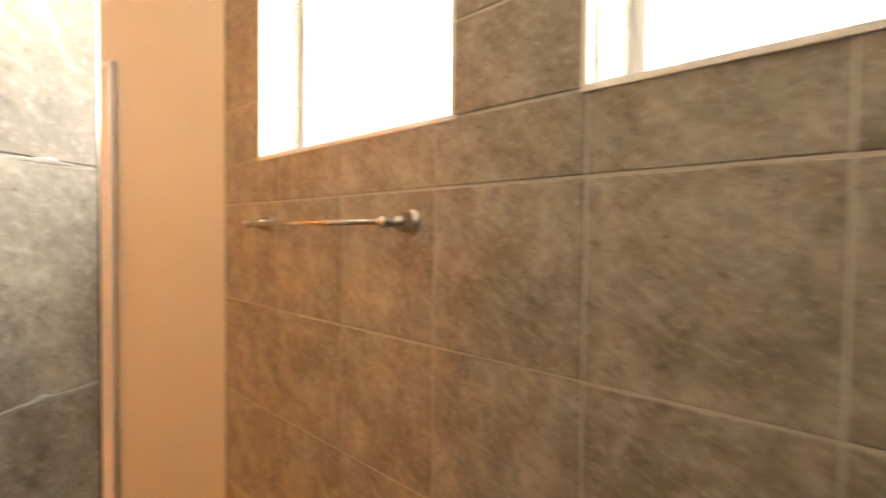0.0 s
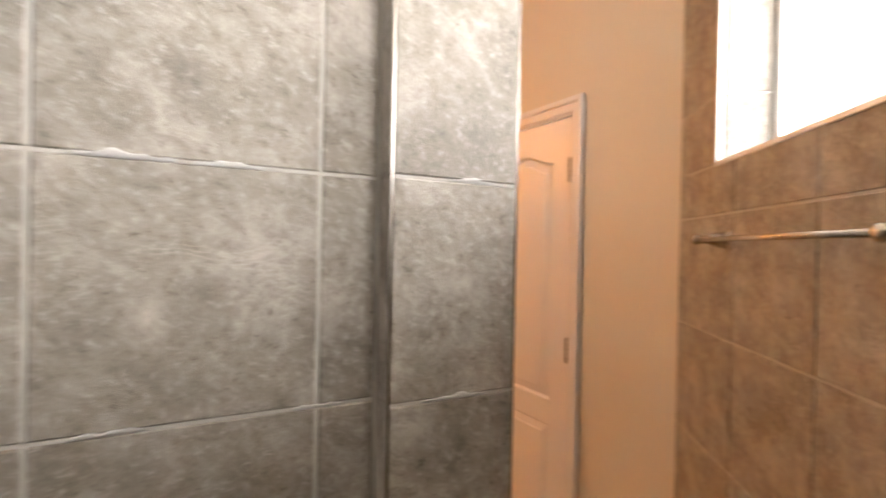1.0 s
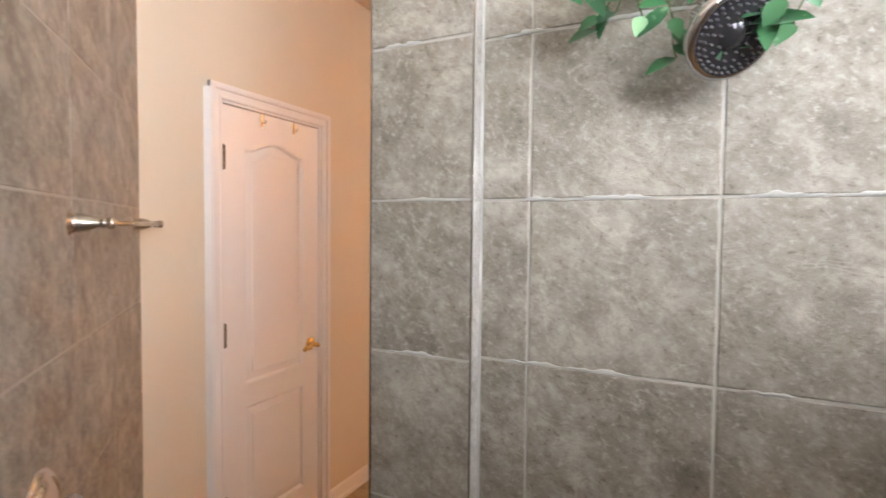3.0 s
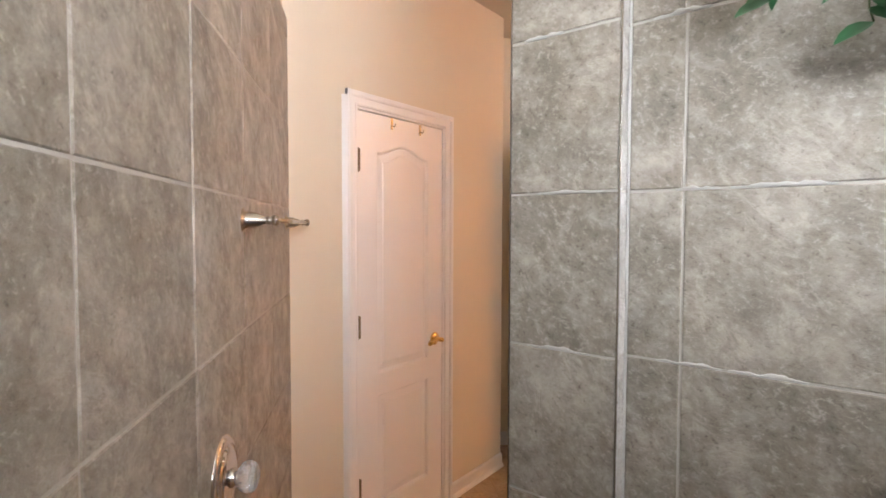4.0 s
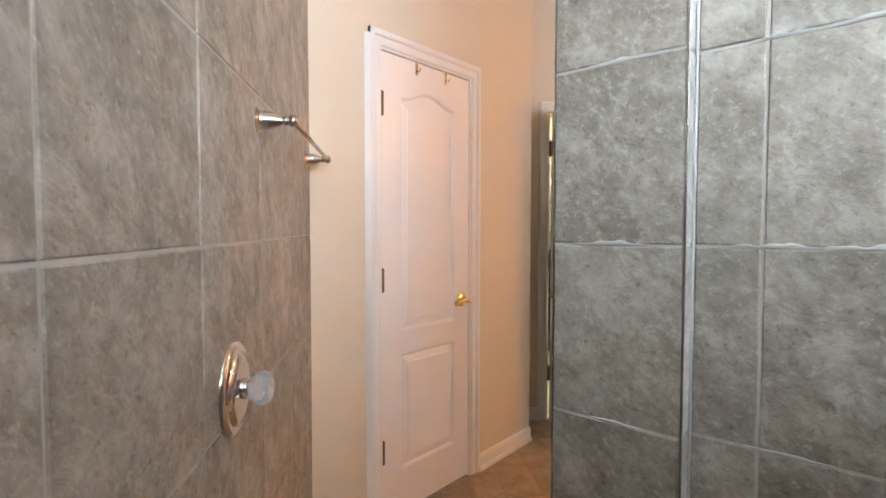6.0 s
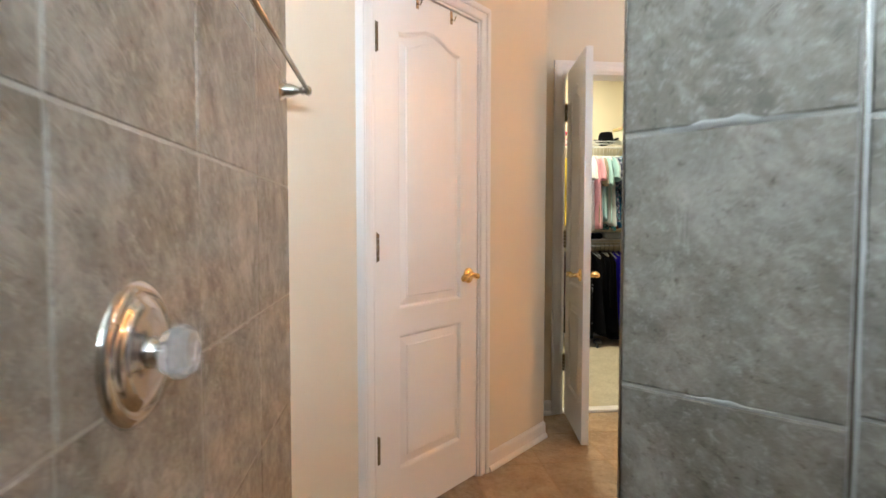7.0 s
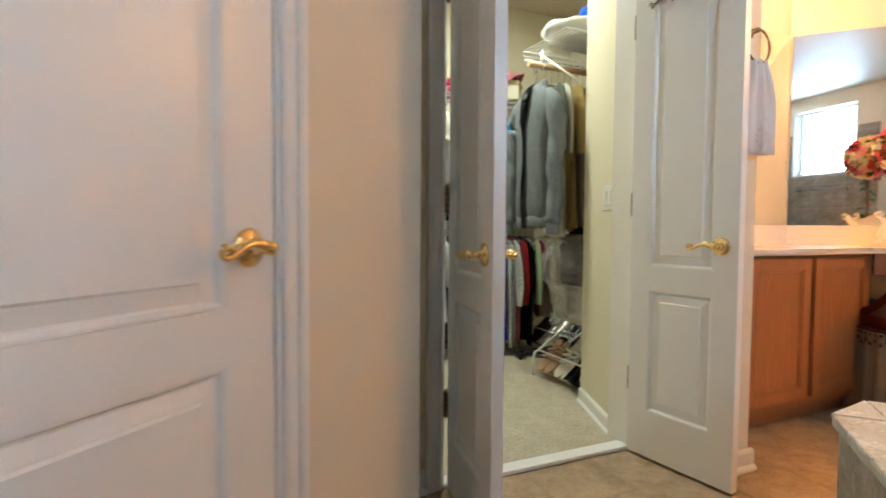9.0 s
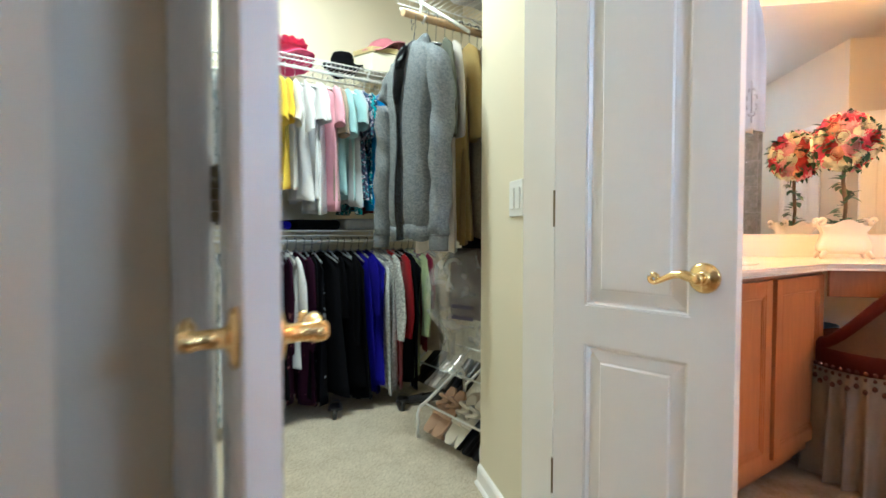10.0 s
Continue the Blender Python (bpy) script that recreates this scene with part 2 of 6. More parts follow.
def wall(name, p0, p1, z0, z1, material, thick=0.12, openings=(), label=""):
    """A wall with real thickness; its room face is y = 0. openings: s0, s1, z0, z1."""
    m, length = frame_of(p0, p1)
    bm = bmesh.new()
    s = 0.0
    for a, b, lo, hi in sorted(openings):
        if a > s:
            add_box(bm, s, -thick, z0, a, 0, z1)
        if lo > z0:
            add_box(bm, a, -thick, z0, b, 0, lo)
        if hi < z1:
            add_box(bm, a, -thick, hi, b, 0, z1)
        s = b
    if s < length:
        add_box(bm, s, -thick, z0, length, 0, z1)
    ob = solid(name, bm, material, m, label, "wall", "structure")
    return ob, m, length


# ---- setting ----
wall_west, M_W, _ = wall("wall_west", (-1.53, 0.94, 0), (-1.53, 2.51, 0), 0, CEIL, M_WALL, openings=[(0.365, 0.985, 0, 2.045)], label="beige painted bathroom wall beside the linen door")
wall("wall_west_return", (-1.65, 2.51, 0), (-1.95, 2.51, 0), 0, CEIL, M_WALL, 0.12)
wall_a, M_A, LEN_A = wall("wall_shower_west", AC, A_END, 0, CEIL, M_WALL, label="tiled shower wall with beige paint above the tile")
wall_c, M_C, LEN_C = wall("wall_shower_east", C_END, AC, 0, CEIL, M_WALL, 0.16, [(*W1, 1.722, 2.62), (*W2, 1.722, 2.62)], label="tiled shower wall with two bright windows")
wall_east, M_E, _ = wall("wall_east", (1.86, 2.75, 0), (1.86, 1.14, 0), 0, CEIL, M_WALL, openings=[(0.455, 1.085, 0, 2.045)], label="beige painted bathroom wall beside a white door")
S_OPEN = -0.87
wall_closet, M_K, _ = wall("wall_closet", at(-1.25, 0), at(0.42, 0), 0, CEIL, M_WALL, openings=[(1.25 + S_OPEN - 0.02, 1.25 + 0.02, 0, 2.06)], label="beige wall with the closet double doorway")
wall("wall_wing", at(0.205, 0.34), at(0.315, 0.34), 0, CEIL, M_WALL, 0.34, label="short beige wing wall between closet and vanity")
wall("wall_vanity_left", at(0.30, -0.42), at(1.69, -0.42), 0, CEIL, M_WALL, label="beige wall behind the vanity mirror")
wall("wall_vanity_stub", at(0.315, 0), at(0.315, -0.45), 0, CEIL, M_WALL, 0.10)
V0 = at(1.69, -0.42)
V1 = Vector((1.15, V0.y + 0.065, 0))
wall("wall_vanity_middle", V0 - Vector((0.06, 0, 0)), V1, 0, CEIL, M_WALL, label="beige wall behind the large vanity mirror")
wall("wall_vanity_right", V1, mx(at(0.36, -0.42)), 0, CEIL, M_WALL)
wall("wall_entry_stub", mx(at(0.36, -0.45)), mx(at(0.36, 0.0)), 0, CEIL, M_WALL)
wall("wall_east_return", (2.85, 2.75, 0), (1.98, 2.75, 0), 0, CEIL, M_WALL)
wall("wall_entry", mx(at(0.36, 0)), mx(at(-0.95, 0)), 0, CEIL, M_WALL, label="beige wall at the bedroom side")

# closet shell
PK = at(0.206, -0.56)
wall("wall_closet_right", PK, at(0.03, -0.12), 0, CEIL, M_CLOSET, 0.10, label="cream closet wall with a light switch")
wall("wall_closet_nook", at(1.25, -0.56), PK, 0, CEIL, M_CLOSET, 0.10)
wall("wall_closet_back", at(-1.7, -2.05), at(1.3, -2.05), 0, CEIL, M_CLOSET, label="cream closet wall behind the hanging clothes")
wall("wall_closet_end", at(-1.65, -0.10), at(-1.65, -2.1), 0, CEIL, M_CLOSET, 0.1)
wall("wall_closet_end_right", at(1.25, -2.1), at(1.25, -0.5), 0, CEIL, M_CLOSET)

bm = bmesh.new()
add_box(bm, -4.2, -1.4, -0.12, 3.2, 7.2, -0.0022)
floor = solid("floor", bm, M_FLOOR_GROUT, Matrix(), "beige stone-look tile floor", "floor", "structure")
bm = bmesh.new()
add_box(bm, -1.7, -2.1, -0.004, 1.3, -0.020, 0.012)
carpet = solid("floor_carpet", bm, M_CARPET, Matrix(((U.x, N.x, 0, H3.x), (U.y, N.y, 0, H3.y), (0, 0, 1, 0), (0, 0, 0, 1))), "beige cut-pile carpet on the closet floor", "carpet", "structure")
KF = Matrix(((U.x, N.x, 0, H3.x), (U.y, N.y, 0, H3.y), (0, 0, 1, 0), (0, 0, 0, 1)))
solid("threshold", box(S_OPEN - 0.004, -0.052, 0.0, 0.004, 0.015, 0.018, 0.004), M_WHITE, KF, "white painted threshold strip", "threshold", "structure")
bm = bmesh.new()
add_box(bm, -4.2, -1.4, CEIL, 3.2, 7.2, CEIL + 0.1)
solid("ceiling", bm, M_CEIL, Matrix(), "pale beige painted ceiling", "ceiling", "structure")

# shower end wall with its recess and piers
BX0, BX1, PX0, PX1, BY, RY, B_TOP = -0.41, 0.888, -0.171, 0.673, 0.748, 0.793, CEIL
bm = bmesh.new()
add_prism(bm, [(BX0 + .003, BY + .003), (PX0 - .003, BY + .003), (PX0 - .003, RY + .003), (PX1 + .003, RY + .003), (PX1 + .003, BY + .003), (BX1 - .003, BY + .003), (BX1 - .003, 0.928), (BX0 + .003, 0.928)], 0, B_TOP)
wall_b = solid("wall_shower_middle", bm, M_GROUT, Matrix(), "tiled shower wall with a shallow full-height recess", "wall", "structure")


# ---- tile pieces ----
TILE_MESH = {}


def tile_mesh(w, h, material, t=0.011, ease=0.0022):
    key = (round(w, 3), round(h, 3), material.name)
    if key not in TILE_MESH:
        bm = bmesh.new()
        def ring(i, y):
            return [bm.verts.new(p) for p in ((i, y, i), (w - i, y, i), (w - i, y, h - i), (i, y, h - i))]
        a, b, c = ring(0, 0.0), ring(0, t - ease), ring(ease, t)
        for lo, hi in ((a, b), (b, c)):
            for k in range(4):
                bm.faces.new((lo[k], lo[(k + 1) % 4], hi[(k + 1) % 4], hi[k]))
        bm.faces.new(c)
        TILE_MESH[key] = mesh_of("tile", bm, material)
    return TILE_MESH[key]


JOINT = 0.0048
ROWS_Z = [-0.03, 0.293, 0.615, 0.938, 1.262, 1.586, 1.908, 2.23, 2.553, CEIL]


def tiles(parent, m, cols, rows, holes=(), top=9.9, material=M_TILE):
    """Tiles between the joint lines cols and rows on the plane y = 0 of m; holes (s0, s1, z0, z1) stay open."""
    inv = parent.matrix_world.inverted()
    for a, b in zip(cols, cols[1:]):
        for lo, hi in zip(rows, rows[1:]):
            rects = [(a, b, max(lo, 0.0), min(hi, top))]
            for h in holes:
                cut = []
                for x0, x1, z0, z1 in rects:
                    if x1 <= h[0] or x0 >= h[1] or z1 <= h[2] or z0 >= h[3]:
                        cut.append((x0, x1, z0, z1))
                        continue
                    if z0 < h[2]:
                        cut.append((x0, x1, z0, h[2]))
                    if x0 < h[0]:
                        cut.append((x0, h[0], max(z0, h[2]), z1))
                    if x1 > h[1]:
                        cut.append((h[1], x1, max(z0, h[2]), z1))
                    if z1 > h[3]:
                        cut.append((max(x0, h[0]), min(x1, h[1]), h[3], z1))
                rects = cut
            for x0, x1, z0, z1 in rects:
                w, h = x1 - x0 - JOINT, z1 - z0 - JOINT
                if w < 0.012 or h < 0.012:
                    continue
                tilt = Matrix.Rotation(random.uniform(-0.0016, 0.0016), 4, "X") @ Matrix.Rotation(random.uniform(-0.0016, 0.0016), 4, "Z")
                p = Matrix.Translation((x0 + JOINT / 2, random.uniform(-0.0006, 0.0006), z0 + JOINT / 2))
                piece("tile", tile_mesh(w, h, material), parent, inv @ m @ p @ tilt)


# ---- doors ----
def add_arch_panel(bm, x0, x1, z0, z1, rise, y0, y1, inset, n=14):
    """A raised panel with a curved top: a wall down to the groove, a sloped field edge and a flat field."""
    def outline(i):
        w, pts = x1 - x0 - 2 * i, [(x0 + i, z0 + i), (x1 - i, z0 + i)]
        for k in range(n + 1):
            f = 1 - k / n
            pts.append((x0 + i + w * f, z1 - i - rise + rise * 0.5 * (1 - math.cos(2 * math.pi * f))))
        return pts
    steps = ((0.0, 0.06), (0.004, 0.10), (0.010, 0.80), (0.014, 0.86), (0.038, 0.42), (0.0415, 0.40), (inset, 0.10))
    rings = [[bm.verts.new((x, y1 + (y0 - y1) * d, z)) for x, z in outline(i)] for i, d in steps]
    for a, b in zip(rings, rings[1:]):
        for k in range(len(a)):
            bm.faces.new((a[k], a[(k + 1) % len(a)], b[(k + 1) % len(a)], b[k]))
    bm.faces.new(rings[-1])


def add_lever(bm, m, flip=1, curl=True):
    """A turned rosette with a neck and a scrolled lever, standing out along local y; flip: which way the lever points along x."""
    turn = m @ pose(0, 0, 0, -90, 0, 0)
    add_lathe(bm, [(0.0, 0.0), (0.033, 0.0), (0.034, 0.005), (0.029, 0.009), (0.018, 0.011), (0.0115, 0.015), (0.0105, 0.040), (0.0125, 0.044), (0.0125, 0.056), (0.009, 0.060), (0.0, 0.061)], turn, 24)
    pts, rad = [], []
    for k in range(15):
        f = k / 14
        pts.append(m @ Vector((flip * (0.004 + 0.088 * f), 0.050, 0.010 * math.sin(f * math.pi * 1.35) - 0.004 * f)))
        rad.append(0.0105 - 0.005 * f + (0.0015 if 0.1 < f < 0.3 else 0))
    for k in range(1, 9):
        a = k / 8 * 1.7 * math.pi
        pts.append(m @ Vector((flip * (0.092 + 0.009 * math.sin(a)), 0.050, -0.0105 + 0.009 * (1 - math.cos(a)) - 0.002)))
        rad.append(0.0055 + 0.0002 * k)
    add_tube(bm, pts, rad, 10)


def add_hinge(bm, z, m=Matrix()):
    """Knuckles and leaves of a butt hinge on the edge x = 0."""
    for k in range(5):
        bm2 = [(0.0, z - 0.05 + 0.02 * k + 0.0008), (0.0105, z - 0.05 + 0.02 * k + 0.0008), (0.0105, z - 0.05 + 0.02 * k + 0.0192), (0.0, z - 0.05 + 0.02 * k + 0.0192)]
        add_lathe(bm, bm2, m, 10)
    add_lathe(bm, [(0, z - 0.056), (0.004, z - 0.053), (0.0055, z - 0.05)], m, 10)
    add_lathe(bm, [(0.0055, z + 0.05), (0.004, z + 0.053), (0, z + 0.056)], m, 10)


def door_leaf(name, m, w, h, mirror, label, group="", levers=(1, -1), hinge_side=1, arch=0.045, hooks=False, split=0.80, lever_z=0.915):
    """A two-panel moulded door leaf. x from the hinge edge to the latch edge, y = thickness, z up; mirror: -1 swings x."""
    t, sk = 0.036, 0.013
    door = thing(name, m, label, "door", group)
    sx = mirror
    def bx(b, x0, y0, z0, x1, y1, z1):
        add_box(b, min(sx * x0, sx * x1), y0, z0, max(sx * x0, sx * x1), y1, z1)
    st = 0.112 if w > 0.55 else 0.092
    zb, zm0, zm1, zt = 0.195, split - 0.083, split + 0.017, h - 0.125
    bm = bmesh.new()
    bx(bm, 0, -t / 2 + sk, 0, w, t / 2 - sk, h)
    for y0, y1 in ((-t / 2, -t / 2 + sk), (t / 2 - sk, t / 2)):
        bx(bm, 0, y0, 0, st, y1, h)
        bx(bm, w - st, y0, 0, w, y1, h)
        bx(bm, st, y0, 0, w - st, y1, zb)
        bx(bm, st, y0, zm0, w - st, y1, zm1)
        n = 16
        for k in range(n):
            f0, f1 = k / n, (k + 1) / n
            xa, xb = st + (w - 2 * st) * f0, st + (w - 2 * st) * f1
            c0, c1 = (zt - arch + arch * 0.5 * (1 - math.cos(2 * math.pi * f)) for f in (f0, f1))
            q = [(sx * xa, c0), (sx * xb, c1), (sx * xb, h), (sx * xa, h)]
            lo, hi = [bm.verts.new((x, y0, z)) for x, z in q], [bm.verts.new((x, y1, z)) for x, z in q]
            bm.faces.new(lo), bm.faces.new(hi)
            bm.faces.new((lo[0], lo[1], hi[1], hi[0])), bm.faces.new((lo[2], lo[3], hi[3], hi[2]))
    part("leaf", bm, M_WHITE, door)
    for side in (-1, 1):
        y0, y1 = side * (t / 2 - sk - 0.0005), side * (t / 2 - 0.0005)
        for nm, z0, z1, rise in (("upper_panel", zm1, zt, arch), ("lower_panel", zb, zm0, 0.0)):
            bm = bmesh.new()
            xa, xb = sorted((sx * (st + 0.001), sx * (w - st - 0.001)))
            add_arch_panel(bm, xa, xb, z0 + 0.001, z1 - 0.001, rise, y0, y1, 0.046)
            part(nm, bm, M_WHITE, door)
    for z in (0.31, 1.055, 1.80):
        bm = bmesh.new()
        add_hinge(bm, z, Matrix.Translation((sx * -0.003, hinge_side * (t / 2 + 0.004), 0)))
        bx(bm, -0.0015, -t / 2 + 0.003, z - 0.05, 0.0, t / 2, z + 0.05)
        bx(bm, -0.016, -hinge_side * 0.003 - 0.0015, z - 0.05, -0.001, -hinge_side * 0.003 + 0.0015, z + 0.05)
        part("hinge", bm, M_BRASSD, door)
    for side in levers:
        bm = bmesh.new()
        add_lever(bm, Matrix.Translation((sx * (w - 0.062), side * t / 2, lever_z)) @ (Matrix() if side > 0 else pose(0, 0, 0, 0, 0, 180)), -sx * side)
        part("handle", bm, M_BRASS, door, "polished brass lever handle")
    if group:
        return door
    bm = bmesh.new()
    bx(bm, w - 0.001, -0.006, lever_z - 0.01, w + 0.004, 0.006, lever_z + 0.01)
    part("latch", bm, M_BRASS, door)
    if hooks:
        for x in (0.36 * w, 0.70 * w):
            bm = bmesh.new()
            add_box(bm, sx * x - 0.007, t / 2, h - 0.055, sx * x + 0.007, t / 2 + 0.002, h - 0.002)
            add_tube(bm, [(sx * x, t / 2 + 0.001, h - 0.035), (sx * x, t / 2 + 0.018, h - 0.045), (sx * x, t / 2 + 0.026, h - 0.03)], 0.003, 6)
            part("hook", bm, M_NICKEL, door, "small metal over-door hook")
    return door


def casing(name, m, x0, x1, h, label, w=0.062, y=0.0, depth=0.12, both=False):
    """Moulded casing and jamb round an opening from x0 to x1 of a wall frame."""
    t = thing(name, m, label, "door frame", "", "structure")
    for nm, a, b in (("side_casing", x0 - w, x0), ("side_casing", x1, x1 + w)):
        left = b == x0
        bm = bmesh.new()
        for i, (f0, f1, d) in enumerate(((0.0, 1.0, 0.011), (0.0, 0.42, 0.018), (0.12, 0.34, 0.0205), (0.78, 0.92, 0.0135))):
            p, q = (a + w * f0, a + w * f1) if left else (b - w * f1, b - w * f0)
            add_box(bm, p, y, 0.0, q, y + d, h + w * (1 - f0) - 0.0002 * i, 0.0012)
        part(nm, bm, M_WHITE, t)
    bm = bmesh.new()
    for i, (f0, f1, d) in enumerate(((0.0, 1.0, 0.0112), (0.0, 0.42, 0.0182), (0.12, 0.34, 0.0207), (0.78, 0.92, 0.0137))):
        add_box(bm, x0 - w * (1 - f0), y, h + w * (1 - f1), x1 + w * (1 - f0), y + d, h + w * (1 - f0), 0.0012)
    part("head_casing", bm, M_WHITE, t)
    for nm, bxs in (("jamb", (x0 - 0.012, -depth, 0, x0 + 0.010, y + 0.002, h)), ("jamb", (x1 - 0.010, -depth, 0, x1 + 0.012, y + 0.002, h)), ("head_jamb", (x0, -depth, h - 0.010, x1, y + 0.002, h + 0.012))):
        part(nm, box(*bxs), M_WHITE, t)
    return t


# linen door, closed
door_leaf("linen_door", M_W @ Matrix.Translation((0.378, -0.022, 0.012)), 0.594, 2.018, 1, "white moulded two-panel door with an arched top panel, closed", hooks=True, levers=(1,))
casing("door_1", M_W, 0.365, 0.985, 2.045, "white moulded casing round the linen door")
# east door, closed, hinged on the shower side
door_leaf("toilet_door", M_E @ Matrix.Translation((1.072, -0.022, 0.012)), 0.604, 2.018, -1, "white moulded two-panel door with an arched top panel, closed", levers=(1,))
casing("door_2", M_E, 0.455, 1.085, 2.045, "white moulded casing round a closed door")


def leaf_pose(hinge, tip):
    d = (Vector(tip) - Vector(hinge)).normalized()
    return Matrix(((d.x, -d.y, 0, hinge[0]), (d.y, d.x, 0, hinge[1]), (0, 0, 1, 0.012), (0, 0, 0, 1)))


# closet double doors, both standing open
HL, HR = at(S_OPEN + 0.018, 0.022), at(-0.003, 0.015)
door_leaf("closet_door", leaf_pose(HL, (-1.294, 2.522, 0)), 0.46, 2.03, 1, "white moulded closet door leaf standing wide open", "closet doors", hinge_side=-1, lever_z=0.875, split=0.783)
closet_door_right = door_leaf("closet_door", leaf_pose(HR + (Vector((-0.640, 3.268, 0)) - HR).normalized() * 0.010, (-0.640, 3.268, 0)), 0.447, 2.03, 1, "white moulded closet door leaf open, with a chrome hook rack", "closet doors", hinge_side=1, lever_z=0.89, split=0.783)
casing("door_3", M_K, 1.25 + S_OPEN - 0.015, 1.25 + 0.015, 2.055, "white moulded casing round the closet doorway")
door_leaf("entry_door", leaf_pose((2.29, 3.27, 0), (1.72, 3.13, 0)), 0.58, 2.03, 1, "white moulded door leaf standing open", hinge_side=-1)


# ---- baseboards ----
def baseboard(p0, p1, y=0.0, h=0.085):
    m, length = frame_of(p0, p1)
    bm = bmesh.new()
    prof = [(0, 0), (0.026, 0), (0.026, 0.010), (0.020, 0.020), (0.013, 0.024), (0.013, h - 0.014), (0.008, h - 0.004), (0.0, h)]
    a, b = [bm.verts.new((0, y + d, z)) for d, z in prof], [bm.verts.new((length, y + d, z)) for d, z in prof]
    bm.faces.new(a), bm.faces.new(b[::-1])
    for i in range(len(prof)):
        j = (i + 1) % len(prof)
        bm.faces.new((a[i], a[j], b[j], b[i]))
    return solid("baseboard", bm, M_WHITE, m, "white painted baseboard", "baseboard", "structure")


baseboard((-1.53, 1.99, 0), (-1.53, 2.51, 0))
baseboard((-1.53, 1.00, 0), (-1.53, 1.24, 0))
baseboard(at(-1.2, 0), at(S_OPEN - 0.08, 0))
baseboard(at(0.09, 0), at(0.205, 0))
baseboard(at(0.203, 0.34), at(0.337, 0.34))
baseboard(at(0.315, 0.345), at(0.315, 0.14))
baseboard(PK, at(0.03, -0.12))
baseboard(at(-1.65, -2.05), at(1.25, -2.05))
baseboard((1.86, 1.58, 0), (1.86, 1.20, 0))
baseboard((1.86, 2.72, 0), (1.86, 2.37, 0))

# added wedge: its slope catches light over the casing's dark side face
bm = bmesh.new()
add_prism(bm, [(-1.5295, 1.224), (-1.5125, 1.2425), (-1.5295, 1.2425)], 0.12, 2.08)
solid("trim", bm, M_WHITE, Matrix(), "white wedge added to brighten the side of the door casing", "trim", "structure")


# ---- windows ----
for k, span in enumerate((W1, W2)):
    a, b = span
    win = thing("window_%d" % (k + 1), M_C, "bright frosted shower window in a white frame", "window", "", "structure")
    z0, z1 = 1.722, 2.62
    bm = bmesh.new()
    for q in ((a, -0.15, z0, a + 0.035, -0.12, z1), (b - 0.035, -0.15, z0, b, -0.12, z1), (a + 0.035, -0.15, z0, b - 0.035, -0.12, z0 + 0.035), (a + 0.035, -0.15, z1 - 0.035, b - 0.035, -0.12, z1)):
        add_box(bm, *q, 0.003)
    part("window_frame", bm, M_WHITEP, win)
    pane = part("pane", box(a + 0.03, -0.137, z0 + 0.03, b - 0.03, -0.133, z1 - 0.03), M_GLASS, win)
    pane.visible_shadow = False
    bm = bmesh.new()
    for q in ((a - 0.008, -0.12, z0 - 0.004, a + 0.003, 0.0185, z1), (b - 0.003, -0.12, z0 - 0.004, b + 0.008, 0.0185, z1)):
        add_box(bm, *q, 0.001)
    part("jamb_trim", bm, M_WHITEP, win, "white edge trim")
    part("window_sill", box(a - 0.008, -0.12, z0 - 0.006, b + 0.012, 0.021, z0 + 0.006, 0.002), M_WHITEP, win, "white sill")
    for lo, hi in ((z0 + 0.012, 1.908), (1.914, 2.23), (2.236, z1)):
        piece("tile", tile_mesh(0.115, hi - lo, M_TILE, 0.006), win, Matrix.Translation((a + 0.003, 0.0, lo)) @ pose(0, 0, 0, 0, 0, -90))
        piece("tile", tile_mesh(0.115, hi - lo, M_TILE, 0.006), win, Matrix.Translation((b - 0.003, -0.115, lo)) @ pose(0, 0, 0, 0, 0, 90))
solid("backdrop", box(-4.0, -0.96, -0.5, 7.0, -0.95, 7.0), M_DAY, M_C, "overcast white sky outside the windows", "sky", "structure")


# ---- shower fittings ----
def towel_bar(m, length, label):
    """Two turned posts and a round bar; x along the wall, y out of it."""
    t = thing("towel_bar", m, label, "towel bar", "towel bars")
    for x in (0.0, length):
        bm = bmesh.new()
        add_lathe(bm, [(0, 0), (0.0317, 0.0), (0.0329, 0.004), (0.0268, 0.008), (0.0220, 0.011), (0.0201, 0.020), (0.0195, 0.030), (0.0146, 0.045), (0.0092, 0.056), (0.0079, 0.060), (0.0116, 0.064), (0.0116, 0.068), (0.0085, 0.070), (0.0134, 0.077), (0.0140, 0.083), (0.0098, 0.090), (0, 0.092)], Matrix.Translation((x, 0, 0)) @ pose(0, 0, 0, -90, 0, 0), 24)
        part("post", bm, M_NICKEL, t)
    bm = bmesh.new()
    add_tube(bm, [(0.0, 0.081, 0), (length, 0.081, 0)], 0.0062, 14)
    part("bar", bm, M_NICKEL, t)
    return t


towel_bar(M_A @ Matrix.Translation((LEN_A - 0.745, 0.012, 1.531)), 0.655, "brushed nickel towel bar on the tiled wall")
towel_bar(M_C @ Matrix.Translation((0.36, 0.012, 1.517)), 0.645, "brushed nickel towel bar under the shower window")

